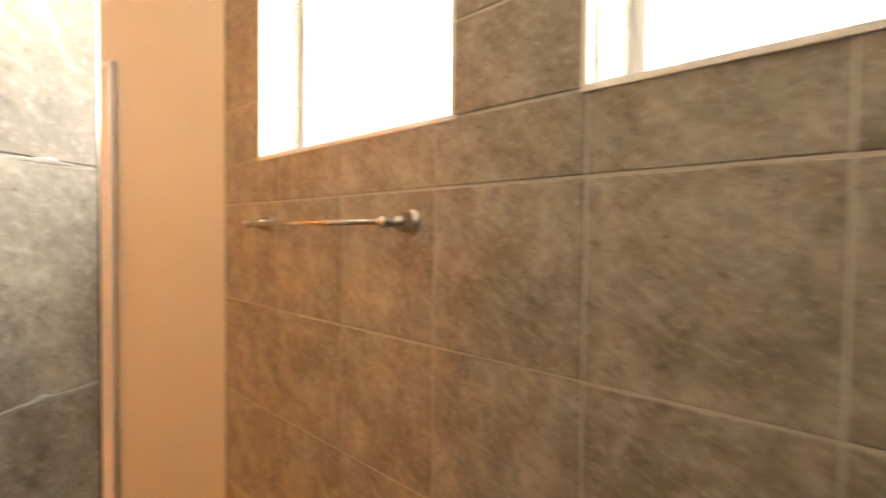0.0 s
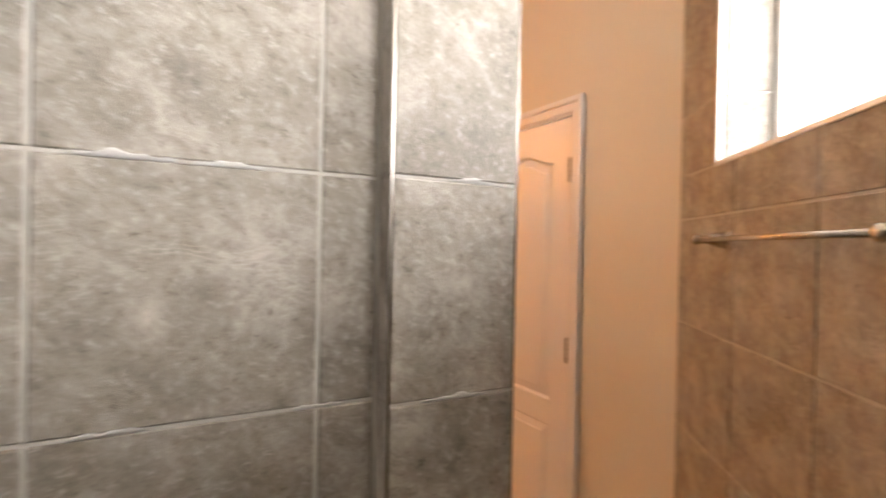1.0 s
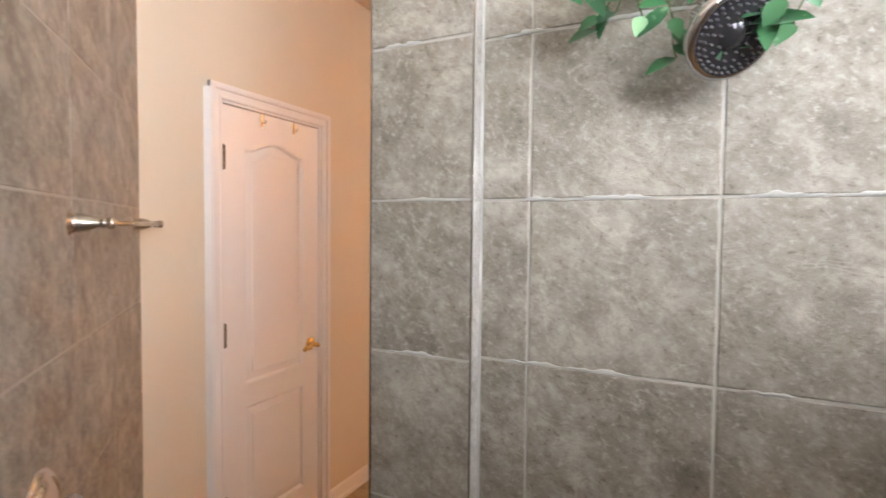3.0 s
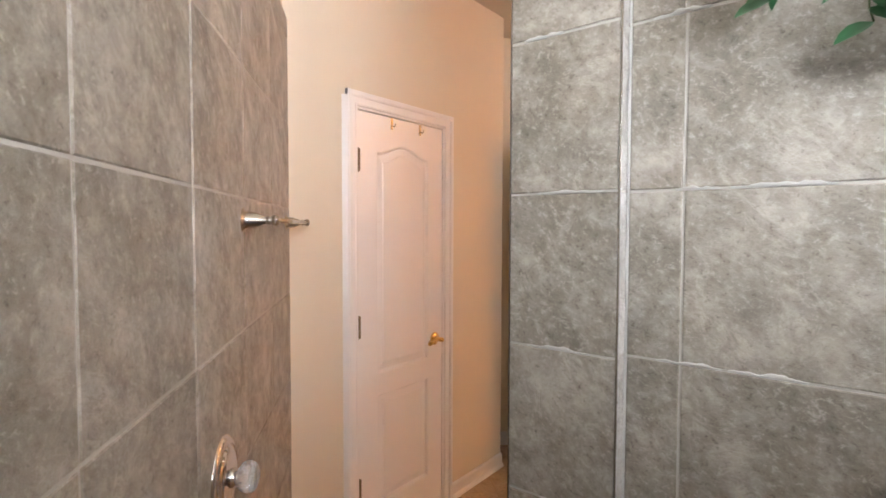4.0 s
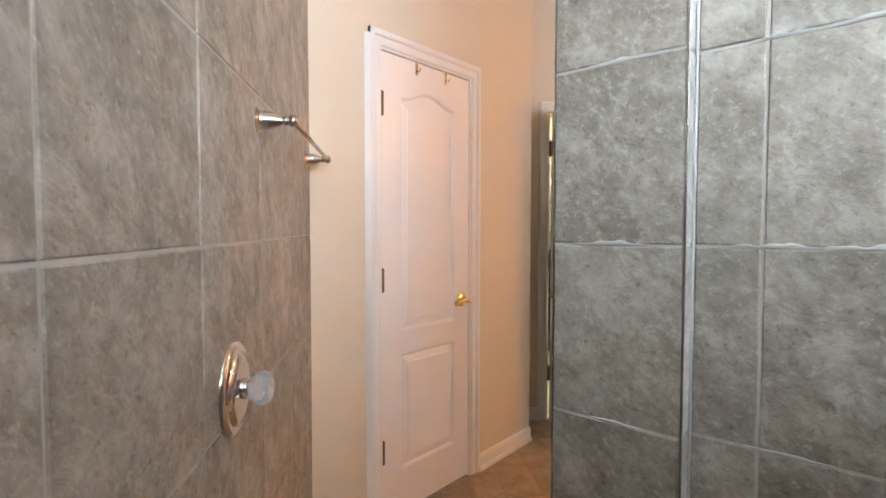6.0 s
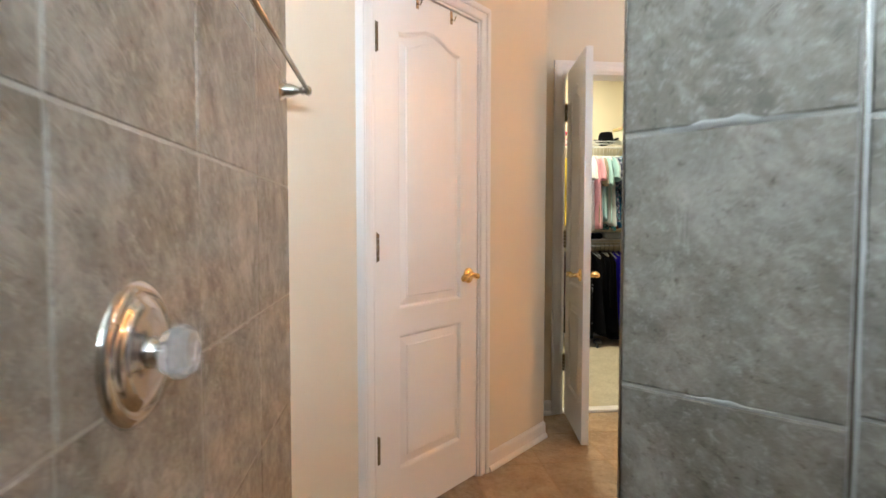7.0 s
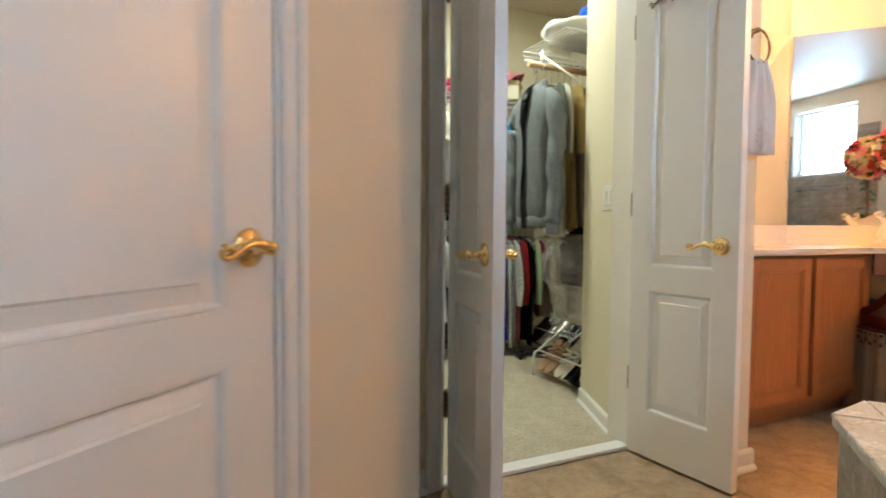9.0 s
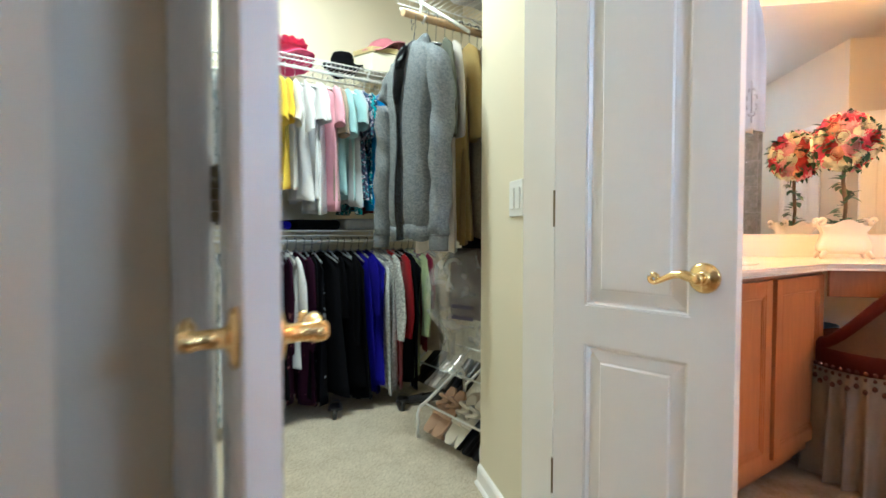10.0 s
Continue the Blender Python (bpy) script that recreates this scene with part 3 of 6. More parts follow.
M_KNOB = plain("clear_faceted_acrylic", (0.80, 0.82, 0.84), 0.05, vary=0.02, Transmission_Weight=0.75, IOR=1.49)
valve = thing("shower_valve", M_A @ Matrix.Translation((LEN_A - 0.955, 0.012, 0.992)) @ pose(0, 0, 0, -90, 0, 0), "chrome shower valve with a faceted clear knob", "shower valve")
bm = bmesh.new()
add_lathe(bm, [(0.0, 0.0), (0.088, 0.0), (0.0895, 0.004), (0.087, 0.009), (0.074, 0.016), (0.071, 0.0135), (0.068, 0.0135), (0.065, 0.017), (0.052, 0.021), (0.044, 0.0195), (0.030, 0.022), (0.0, 0.022)], Matrix(), 56)
part("escutcheon", bm, M_CHROME, valve)
bm = bmesh.new()
add_lathe(bm, [(0.0, 0.020), (0.019, 0.020), (0.020, 0.026), (0.015, 0.030), (0.014, 0.036), (0.0, 0.036)], Matrix(), 24)
part("stem", bm, M_CHROME, valve)
bm = bmesh.new()
add_lathe(bm, [(0.0, 0.033), (0.016, 0.033), (0.027, 0.040), (0.034, 0.052), (0.033, 0.062), (0.026, 0.072), (0.013, 0.076), (0.0, 0.074)], Matrix(), 10)
for f in bm.faces:
    f.smooth = False
part("knob", bm, M_KNOB, valve, "clear faceted acrylic knob")

# shower head on its arm
HEAD = Vector((0.266, 0.66, 1.806))
FACE = (Vector((0.25, -0.35, -0.34))).normalized()
q = FACE.to_track_quat("Z", "Y").to_matrix().to_4x4() @ Matrix.Scale(1.3, 4)
head = thing("shower_sprayer", Matrix.Translation(HEAD), "dark chrome round shower head", "shower head")
bm = bmesh.new()
add_lathe(bm, [(0.0, -0.075), (0.012, -0.075), (0.014, -0.060), (0.020, -0.045), (0.040, -0.022), (0.050, -0.010), (0.0515, 0.0), (0.048, 0.005), (0.044, 0.004)], q, 40)
part("shell", bm, M_CHROME, head)
bm = bmesh.new()
add_lathe(bm, [(0.044, 0.003), (0.030, 0.0035), (0.022, 0.002), (0.014, 0.003), (0.012, 0.006), (0.0, 0.007)], q, 40)
M_FACE = plain("dark_spray_face", (0.05, 0.05, 0.055), 0.12, 0.6, vary=0.2)
part("spray_face", bm, M_FACE, head, "dark glossy spray face")
M_NOZZLE = plain("grey_rubber_nozzle", (0.10, 0.10, 0.105), 0.3, vary=0.2)
nozzle_mesh = mesh_of("nozzle", add_lathe(bmesh.new(), [(0.0012, 0.001), (0.0009, 0.0055), (0.0, 0.006)], Matrix(), 6), M_NOZZLE)
for r, n in ((0.040, 34), (0.034, 26), (0.026, 16), (0.018, 9)):
    for k in range(n):
        a = 2 * math.pi * (k + 0.5 * (n % 4)) / n
        piece("nozzle", nozzle_mesh, head, q @ Matrix.Translation((r * math.cos(a), r * math.sin(a), 0.0022)))
bm = bmesh.new()
back = HEAD - FACE * 0.07
add_tube(bm, [back, back + Vector((0, 0.01, 0.03)), (back.x, RY - 0.06, back.z + 0.085), (back.x, RY - 0.03, back.z + 0.09), (back.x, RY, back.z + 0.09)], 0.0095, 12)
arm_ob = part("arm", bm, M_CHROME, head)
arm_ob.matrix_basis = Matrix.Translation(-HEAD)
bm = bmesh.new()
add_lathe(bm, [(0.0, 0), (0.028, 0.0), (0.026, 0.006), (0.012, 0.012), (0.0, 0.012)], Matrix.Translation((back.x, RY, back.z + 0.09)) @ pose(0, 0, 0, 90, 0, 0), 24)
fl = part("wall_flange", bm, M_CHROME, head)
fl.matrix_basis = Matrix.Translation(-HEAD)


def leaf_material(name, dark, light, pale):
    m, nt, b = mat(name)
    v = coords(nt)
    g = nt.nodes.new("ShaderNodeNewGeometry")
    n = noise_tex(nt, v, 40, 4)
    r = ramp(nt, g.outputs["Random Per Island"], [(0.0, dark), (0.75, light), (0.9, light), (1.0, pale)])
    sp = ramp(nt, n.outputs["Fac"], [(0.62, (0, 0, 0)), (0.68, (1, 1, 1))])
    half = nt.nodes.new("ShaderNodeMath")
    half.operation, half.inputs[1].default_value = "MULTIPLY", 0.45
    nt.links.new(sp.outputs[0], half.inputs[0])
    nt.links.new(mix(nt, half.outputs[0], r.outputs[0], pale), b.inputs["Base Color"])
    b.inputs["Roughness"].default_value = 0.38
    return m


M_IVY = leaf_material("ivy_leaves", (0.010, 0.065, 0.025), (0.035, 0.17, 0.065), (0.30, 0.46, 0.28))
M_STEM = plain("green_stem", (0.06, 0.10, 0.03), 0.6, vary=0.2)


def add_leaf(bm, p, d, up, length, width):
    """One cupped oval leaf with a midrib fold."""
    d = d.normalized()
    side = d.cross(up)
    side = side.normalized() if side.length > 1e-3 else Vector((1, 0, 0))
    nrm = side.cross(d)
    rows = []
    for f, w in ((0, 0.05), (0.2, 0.75), (0.45, 1.0), (0.7, 0.75), (0.9, 0.3), (1.0, 0.02)):
        c = p + d * (length * f) - nrm * (length * 0.18 * f * f)
        rows.append([bm.verts.new(c + side * (sx * width * w / 2) + nrm * (0.14 * width * w * abs(sx))) for sx in (-1, 0, 1)])
    for a, b in zip(rows, rows[1:]):
        for i in (0, 1):
            f = bm.faces.new((a[i], a[i + 1], b[i + 1], b[i]))
            f.smooth = True


def trailing_plant(name, base, vines, seed, label):
    rnd = random.Random(seed)
    t = thing(name, Matrix.Translation(base), label, "plant", "trailing plants")
    stems, leaves = bmesh.new(), bmesh.new()
    for _ in range(vines):
        p = Vector((rnd.uniform(-0.09, 0.07), rnd.uniform(-0.02, 0.0), 0.0))
        d = Vector((rnd.uniform(-1, 1), rnd.uniform(-0.6, 0.05), rnd.uniform(0.0, 0.5)))
        pts = [p.copy()]
        for k in range(rnd.randint(6, 9)):
            d = (d + Vector((rnd.uniform(-0.3, 0.3), rnd.uniform(-0.15, 0.12), -0.30))).normalized()
            p = p + d * 0.021
            p.y = min(p.y, 0.03)
            pts.append(p.copy())
            if rnd.random() < 0.75:
                ld = (d * 0.3 + Vector((rnd.uniform(-1, 1), rnd.uniform(-0.9, 0.0), rnd.uniform(-0.9, 0.4)))).normalized()
                add_leaf(leaves, p, ld, Vector((rnd.uniform(-0.3, 0.3), -0.8, 0.5)), rnd.uniform(0.040, 0.062), rnd.uniform(0.022, 0.034))
        add_tube(stems, pts, 0.0014, 5)
    part("stems", stems, M_STEM, t)
    part("leaves", leaves, M_IVY, t)
    return t


# wire caddy with the trailing plants, hung on the shower arm
trailing_plant("trailing_plant", Vector((0.205, RY - 0.075, 1.962)), 13, 3, "green trailing variegated plant over the shower head")
trailing_plant("trailing_plant", Vector((0.445, RY - 0.065, 1.940)), 7, 8, "green trailing plant on the shower caddy")
caddy = thing("shower_caddy", Matrix.Translation((0.27, RY - 0.055, 1.93)), "white coated wire shower caddy", "caddy")
bm = bmesh.new()
for y in (-0.05, 0.0, 0.05):
    add_tube(bm, [(-0.13, y, 0.0), (0.26, y, 0.0)], 0.0022, 6)
for x in (-0.13, 0.26):
    add_tube(bm, [(x, -0.05, 0.05), (x, -0.05, 0.0), (x, 0.05, 0.0), (x, 0.05, 0.12)], 0.0026, 6)
add_tube(bm, [(-0.13, -0.05, 0.05), (0.26, -0.05, 0.05)], 0.0026, 6)
add_tube(bm, [(-0.13, 0.05, 0.12), (0.0, 0.05, 0.16), (0.26, 0.05, 0.12)], 0.0026, 6)
part("wire_basket", bm, M_WIRE, caddy)


# ---- vanity ----
def raised_cabinet_door(parent, x0, x1, z0, z1, y):
    d = part("door", box(x0, y, z0, x1, y + 0.012, z1, 0.002), M_OAK, parent, "honey oak cabinet door")
    bm = bmesh.new()
    w = 0.052
    for i, (a, b, h) in enumerate(((0.0, w, 0.021), (w, w + 0.008, 0.018), (w + 0.012, w + 0.018, 0.0165))):
        h += y - 0.0001 * i
        for q in ((x0 + a, z0 + a, x0 + b, z1 - a), (x1 - b, z0 + a, x1 - a, z1 - a), (x0 + b, z0 + a, x1 - b, z0 + b), (x0 + b, z1 - b, x1 - b, z1 - a)):
            add_box(bm, q[0], y + 0.006, q[1], q[2], h, q[3], 0.0012)
    part("door_frame", bm, M_OAK, d)


vanity = thing("vanity_cabinet", KF, "honey oak bathroom vanity cabinet with two doors", "cabinet")
bm = bmesh.new()
add_box(bm, 0.33, -0.415, 0.10, 1.53, 0.118, 0.842)
add_box(bm, 0.33, -0.415, 0.0, 1.53, 0.055, 0.10)
part("body", bm, M_OAK, vanity)
bm = bmesh.new()
for q in ((0.33, 0.118, 0.10, 0.525, 0.138, 0.842), (0.525, 0.118, 0.792, 1.53, 0.1382, 0.842), (0.525, 0.118, 0.10, 1.53, 0.1382, 0.16), (0.99, 0.118, 0.16, 1.04, 0.138, 0.792), (1.49, 0.118, 0.16, 1.53, 0.138, 0.792)):
    add_box(bm, *q, 0.001)
part("face_frame", bm, M_OAK, vanity)
raised_cabinet_door(vanity, 0.545, 0.998, 0.145, 0.828, 0.139)
raised_cabinet_door(vanity, 1.034, 1.487, 0.145, 0.828, 0.139)
CN = at(1.45, 0.178)
KNEE_Y = CN.y
counter_pts = [at(0.322, 0.178), CN, Vector((1.27, KNEE_Y, 0)), V1 - Vector((0.005, 0.006, 0)), V0 + Vector((0.0, -0.004, 0)), at(0.322, -0.416)]
bm = bmesh.new()
add_prism(bm, [(p.x, p.y) for p in counter_pts], 0.846, 0.876)
bmesh.ops.bevel(bm, geom=[e for e in bm.edges if abs(e.verts[0].co.z - e.verts[1].co.z) < 1e-4], offset=0.008, segments=3, affect="EDGES")
counter = solid("countertop", bm, M_COUNTER, Matrix(), "cream cultured marble vanity countertop", "countertop")
bm = bmesh.new()
add_box(bm, 0.36, -0.416, 0.874, 1.69, -0.398, 0.992, 0.003)
part("backsplash", bm, M_COUNTER, counter, m=KF)
VM, VL = frame_of(V0, V1)
part("backsplash", box(0.004, 0.004, 0.874, VL - 0.01, 0.022, 0.992, 0.003), M_COUNTER, counter, m=VM)
part("apron", box(CN.x + 0.02, KNEE_Y + 0.018, 0.735, 1.25, KNEE_Y + 0.038, 0.846, 0.002), M_OAK, counter, "oak apron over the knee space")
part("basin", add_lathe(bmesh.new(), [(0.20, 0.878), (0.205, 0.880), (0.19, 0.877), (0.15, 0.8765), (0.0, 0.8762)], Matrix.Translation((1.02, -0.12, 0)), 40), M_COUNTER, counter, m=KF)
faucet = thing("faucet", KF @ Matrix.Translation((1.02, -0.34, 0.876)), "small polished faucet on the vanity", "faucet")
bm = bmesh.new()
add_lathe(bm, [(0, 0), (0.025, 0), (0.024, 0.012), (0.013, 0.02), (0.012, 0.06), (0, 0.065)], Matrix(), 20)
add_tube(bm, [(0, 0, 0.05), (0, 0.03, 0.085), (0, 0.08, 0.09), (0, 0.11, 0.07)], 0.009, 10)
part("spout", bm, M_CHROME, faucet)
for x in (-0.1, 0.1):
    part("handle", add_lathe(bmesh.new(), [(0, 0), (0.022, 0), (0.02, 0.012), (0.01, 0.02), (0.018, 0.035), (0.018, 0.045), (0, 0.05)], Matrix.Translation((x, 0, 0)), 16), M_CHROME, faucet)

solid("mirror_1", box(0.33, -0.418, 0.995, 1.684, -0.412, 2.18), M_MIRROR, KF, "frameless wall mirror over the vanity", "mirror", "structure")
solid("mirror_2", box(0.012, 0.002, 0.995, VL - 0.012, 0.008, 2.18), M_MIRROR, VM, "large frameless wall mirror over the dressing counter", "mirror", "structure")


def light_bar(m, label):
    t = thing("vanity_light", m, label, "wall lamp", "vanity lights")
    part("back_plate", box(-0.30, 0.0, -0.055, 0.30, 0.022, 0.055, 0.006), M_CHROME, t)
    for x in (-0.225, -0.075, 0.075, 0.225):
        part("socket", add_lathe(bmesh.new(), [(0, 0.022), (0.024, 0.022), (0.022, 0.045), (0, 0.045)], Matrix.Translation((x, 0, 0)) @ pose(0, 0, 0, -90, 0, 0), 16), M_CHROME, t)
        bulb = part("bulb", add_lathe(bmesh.new(), [(0.016, 0.046), (0.034, 0.066), (0.044, 0.092), (0.036, 0.122), (0.018, 0.134), (0.0, 0.136)], Matrix.Translation((x, 0, 0)) @ pose(0, 0, 0, -90, 0, 0), 16), M_BULB, t, "glowing frosted globe bulb")
    return t


light_bar(KF @ Matrix.Translation((0.95, -0.42, 2.52)), "chrome bar of four glowing globe bulbs above the mirror")
MR, _ = frame_of(V1, mx(at(0.36, -0.42)))
light_bar(MR @ Matrix.Translation((1.02, 0.0, 2.50)), "chrome bar of four glowing globe bulbs above the far vanity")

# towel ring and towel on the wing wall
RT = KF @ Matrix.Translation((0.238, 0.342, 1.715)) @ pose(0, 0, 0, 0, 0, 90)
ring = thing("towel_ring", RT, "dark bronze towel ring on the wing wall", "towel ring")
bm = bmesh.new()
add_lathe(bm, [(0, 0), (0.024, 0), (0.022, 0.008), (0.010, 0.014), (0.009, 0.045), (0, 0.05)], pose(0, 0, 0, 0, 90, 0), 18)
part("mount", bm, M_BRASSD, ring)
bm = bmesh.new()
add_tube(bm, [(0.045, 0.062 * math.sin(2 * math.pi * k / 28), -0.062 + 0.062 * math.cos(2 * math.pi * k / 28)) for k in range(29)], 0.0045, 8)
part("ring", bm, M_BRASSD, ring)


def cloth_material(name, base, weave=420.0, pattern=None, rough=0.95, amount=0.5, pscale=26.0):
    """A woven cloth; pattern: a second and third colour scattered over it."""
    m, nt, b = mat(name)
    v = coords(nt)
    fine, big = noise_tex(nt, v, weave, 2), noise_tex(nt, v, 9, 4)
    col = ramp(nt, big.outputs["Fac"], [(0.25, [c * 0.8 for c in base]), (0.75, base)]).outputs[0]
    if pattern:
        p = noise_tex(nt, v, pscale, 2, 0.5, 0.6)
        col = mix(nt, ramp(nt, p.outputs["Fac"], [(amount, (0, 0, 0)), (amount + 0.03, (1, 1, 1))]).outputs[0], col, pattern[0])
        if len(pattern) > 1:
            p2 = noise_tex(nt, coords(nt, (1.0, 1.4, 0.8)), pscale * 1.6, 2)
            col = mix(nt, ramp(nt, p2.outputs["Fac"], [(0.58, (0, 0, 0)), (0.61, (1, 1, 1))]).outputs[0], col, pattern[1])
    f = ramp(nt, fine.outputs["Fac"], [(0.3, (0.78, 0.78, 0.78)), (0.7, (1, 1, 1))])
    nt.links.new(mix(nt, 1.0, col, f.outputs[0], "MULTIPLY"), b.inputs["Base Color"])
    b.inputs["Roughness"].default_value = rough
    b.inputs["Specular IOR Level"].default_value = 0.05
    b.inputs["Sheen Weight"].default_value = 0.12 if max(base) > 0.25 else 0.0
    bumped(nt, b, fine.outputs["Fac"], 0.25, 0.003)
    return m


M_TOWEL = cloth_material("white_terry", (0.80, 0.78, 0.80), 500)
towel = thing("hand_towel", RT @ Matrix.Translation((0.045, -0.005, -0.132)), "white hand towel with a grey embroidered motif", "towel")
bm = bmesh.new()
for side in (-1, 1):
    rows = []
    for k in range(15):
        f = k / 14
        z = 0.018 - 0.35 * f if k else 0.022
        half = 0.040 + 0.045 * min(1, f * 2.2)
        rows.append([bm.verts.new((side * (0.004 + 0.010 * min(1, f * 5)) + 0.006 * math.sin(j * 1.7) * (1 - 0.5 * f), half * (2 * j / 10 - 1), z)) for j in range(11)])
    for a, b in zip(rows, rows[1:]):
        for j in range(10):
            fc = bm.faces.new((a[j], a[j + 1], b[j + 1], b[j]))
            fc.smooth = True
part("cloth", bm, M_TOWEL, towel)
bm = bmesh.new()
for a in range(0, 360, 45):
    c = Vector((0.0185, 0.02 * math.cos(radians(a)), -0.27 + 0.028 * math.sin(radians(a))))
    add_tube(bm, [c, c + Vector((0.0015, 0.010 * math.cos(radians(a + 40)), 0.010 * math.sin(radians(a + 40)))), c + Vector((0, 0.016 * math.cos(radians(a + 80)), 0.014 * math.sin(radians(a + 80))))], 0.0014, 5)
add_tube(bm, [(0.019, 0, -0.32), (0.019, 0, -0.22)], 0.0014, 5)
part("embroidery", bm, plain("grey_thread", (0.55, 0.52, 0.52), 0.8), towel, "grey embroidered motif")

# footed planter with a rose topiary
PL = Vector((0.315, 4.845, 0.877))
PM = Matrix.Translation(PL) @ pose(0, 0, 0, 0, 0, -12)
M_CERAMIC = plain("cream_glaze", (0.80, 0.74, 0.64), 0.2, vary=0.05, scale=30)
PM = PM @ Matrix.Diagonal((1.0, 1.0, 1.2, 1.0))
planter = thing("planter", PM, "cream glazed footed planter with scrolled corners", "planter")
bm = bmesh.new()
prof = [(0.78, 0.022), (0.98, 0.035), (1.0, 0.055), (0.88, 0.085), (0.80, 0.105), (0.92, 0.13), (1.0, 0.142)]
rings = []
for f, z in prof:
    ring_v = []
    for k in range(32):
        a = 2 * math.pi * k / 32
        c, s = math.cos(a), math.sin(a)
        r = (abs(c) ** 5 + abs(s) ** 5) ** -0.2
        zz = z + (0.014 * math.cos(4 * a) if z > 0.12 else 0)
        ring_v.append(bm.verts.new((0.105 * f * r * c, 0.065 * f * r * s, zz)))
    rings.append(ring_v)
for a, b in zip(rings, rings[1:]):
    for k in range(32):
        f = bm.faces.new((a[k], a[(k + 1) % 32], b[(k + 1) % 32], b[k]))
        f.smooth = True
bm.faces.new(rings[0][::-1])
part("bowl", bm, M_CERAMIC, planter)
for x in (-0.08, 0.08):
    for y in (-0.045, 0.045):
        bm = bmesh.new()
        add_tube(bm, [(x, y, 0.035), (x * 1.12, y * 1.12, 0.02), (x * 1.25, y * 1.25, 0.007)], [0.014, 0.010, 0.009], 10)
        part("foot", bm, M_CERAMIC, planter)
        bm = bmesh.new()
        add_tube(bm, [(x * 1.2 + 0.012 * math.cos(k * 0.6) * (1 if x > 0 else -1), y * 1.3, 0.148 + 0.012 * math.sin(k * 0.6)) for k in range(10)], 0.007, 8)
        part("scroll", bm, M_CERAMIC, planter)
topiary = thing("rose_topiary", PM @ Matrix.Translation((0, 0, 0.12)) @ Matrix.Diagonal((0.84, 0.84, 0.86, 1.0)), "artificial rose topiary with ivy twined round its stem", "flowers")
rnd = random.Random(5)
bm = bmesh.new()
add_tube(bm, [(0, 0, 0), (0.008, 0.0, 0.10), (-0.006, 0.004, 0.22), (0, 0, 0.36)], 0.010, 9)
part("stem", bm, wood("twig_bark", (0.10, 0.06, 0.03), (0.22, 0.15, 0.09), 0.8), topiary)
bm = bmesh.new()
for k in range(60):
    f = k / 60
    a = f * 14
    p = Vector((0.015 * math.cos(a), 0.015 * math.sin(a), 0.02 + 0.30 * f))
    if k % 2:
        add_leaf(bm, p, Vector((math.cos(a), math.sin(a), rnd.uniform(-0.4, 0.5))), Vector((0, 0, 1)), rnd.uniform(0.04, 0.07), rnd.uniform(0.034, 0.055))
for k in range(45):
    a = rnd.uniform(0, 6.28)
    add_leaf(bm, Vector((0.05 * math.cos(a), 0.03 * math.sin(a), 0.02)), Vector((math.cos(a), math.sin(a), rnd.uniform(0.1, 0.9))), Vector((0, 0, 1)), rnd.uniform(0.03, 0.06), rnd.uniform(0.012, 0.028))
for k in range(130):
    d = Vector((rnd.gauss(0, 1), rnd.gauss(0, 1), rnd.gauss(0, 0.8))).normalized()
    add_leaf(bm, Vector((0, 0, 0.396)) + Vector((d.x * 0.140, d.y * 0.124, d.z * 0.108)), d + Vector((rnd.uniform(-0.8, 0.8), rnd.uniform(-0.8, 0.8), rnd.uniform(-0.6, 0.3))), Vector((0, 0, 1)), rnd.uniform(0.035, 0.06), rnd.uniform(0.024, 0.038))
part("leaves", bm, leaf_material("silk_leaves", (0.02, 0.06, 0.025), (0.05, 0.15, 0.05), (0.12, 0.24, 0.10)), topiary)


def petal_mesh(n, r, t0, t1, phase, material):
    """One cupped petal of a whorl of n, for a rose of unit size opening along z."""
    bm = bmesh.new()
    grid = []
    for v in range(5):
        fv = v / 4
        th = radians(t1 + (t0 - t1) * fv)
        row = []
        for u in range(6):
            fu = u / 5 * 2 - 1
            wide = math.pi / n * 1.35 * (0.75 + 0.35 * math.sin(math.pi * min(1, fv + 0.15)))
            lip = r * (1 + 0.40 * max(0, fv - 0.6) + 0.05 * math.sin(5 * fu + phase) * fv - 0.10 * abs(fu) ** 3)
            dip = 0.10 * abs(fu) ** 2.5 * fv
            row.append(bm.verts.new(Vector((math.sin(th) * math.cos(fu * wide), math.sin(th) * math.sin(fu * wide), 0.85 * math.cos(th) - dip)) * lip))
        grid.append(row)
    for ra, rb in zip(grid, grid[1:]):
        for u in range(5):
            f = bm.faces.new((ra[u], ra[u + 1], rb[u + 1], rb[u]))
            f.smooth = True
    return mesh_of("petal", bm, material)


WHORLS = ((3, 0.30, 5, 80), (4, 0.50, 18, 85), (5, 0.74, 30, 92), (6, 1.0, 46, 104))
ROSES = {"orange_rose": (0.58, 0.055, 0.045), "pink_rose": (0.82, 0.38, 0.40), "crimson_rose": (0.60, 0.055, 0.11), "cream_rose": (0.84, 0.80, 0.56), "peach_rose": (0.84, 0.42, 0.22)}
ROSE_MATS = {k: plain(k + "_silk", c, 0.75, vary=0.25, scale=160) for k, c in ROSES.items()}
PETALS = {key: [petal_mesh(*w, i, m) for i, w in enumerate(WHORLS)] for key, m in ROSE_MATS.items()}
SIZES = {"orange_rose": 0.046, "pink_rose": 0.054, "crimson_rose": 0.052, "cream_rose": 0.036, "peach_rose": 0.034}
order = ("pink_rose", "cream_rose", "crimson_rose", "cream_rose", "orange_rose", "peach_rose", "cream_rose")
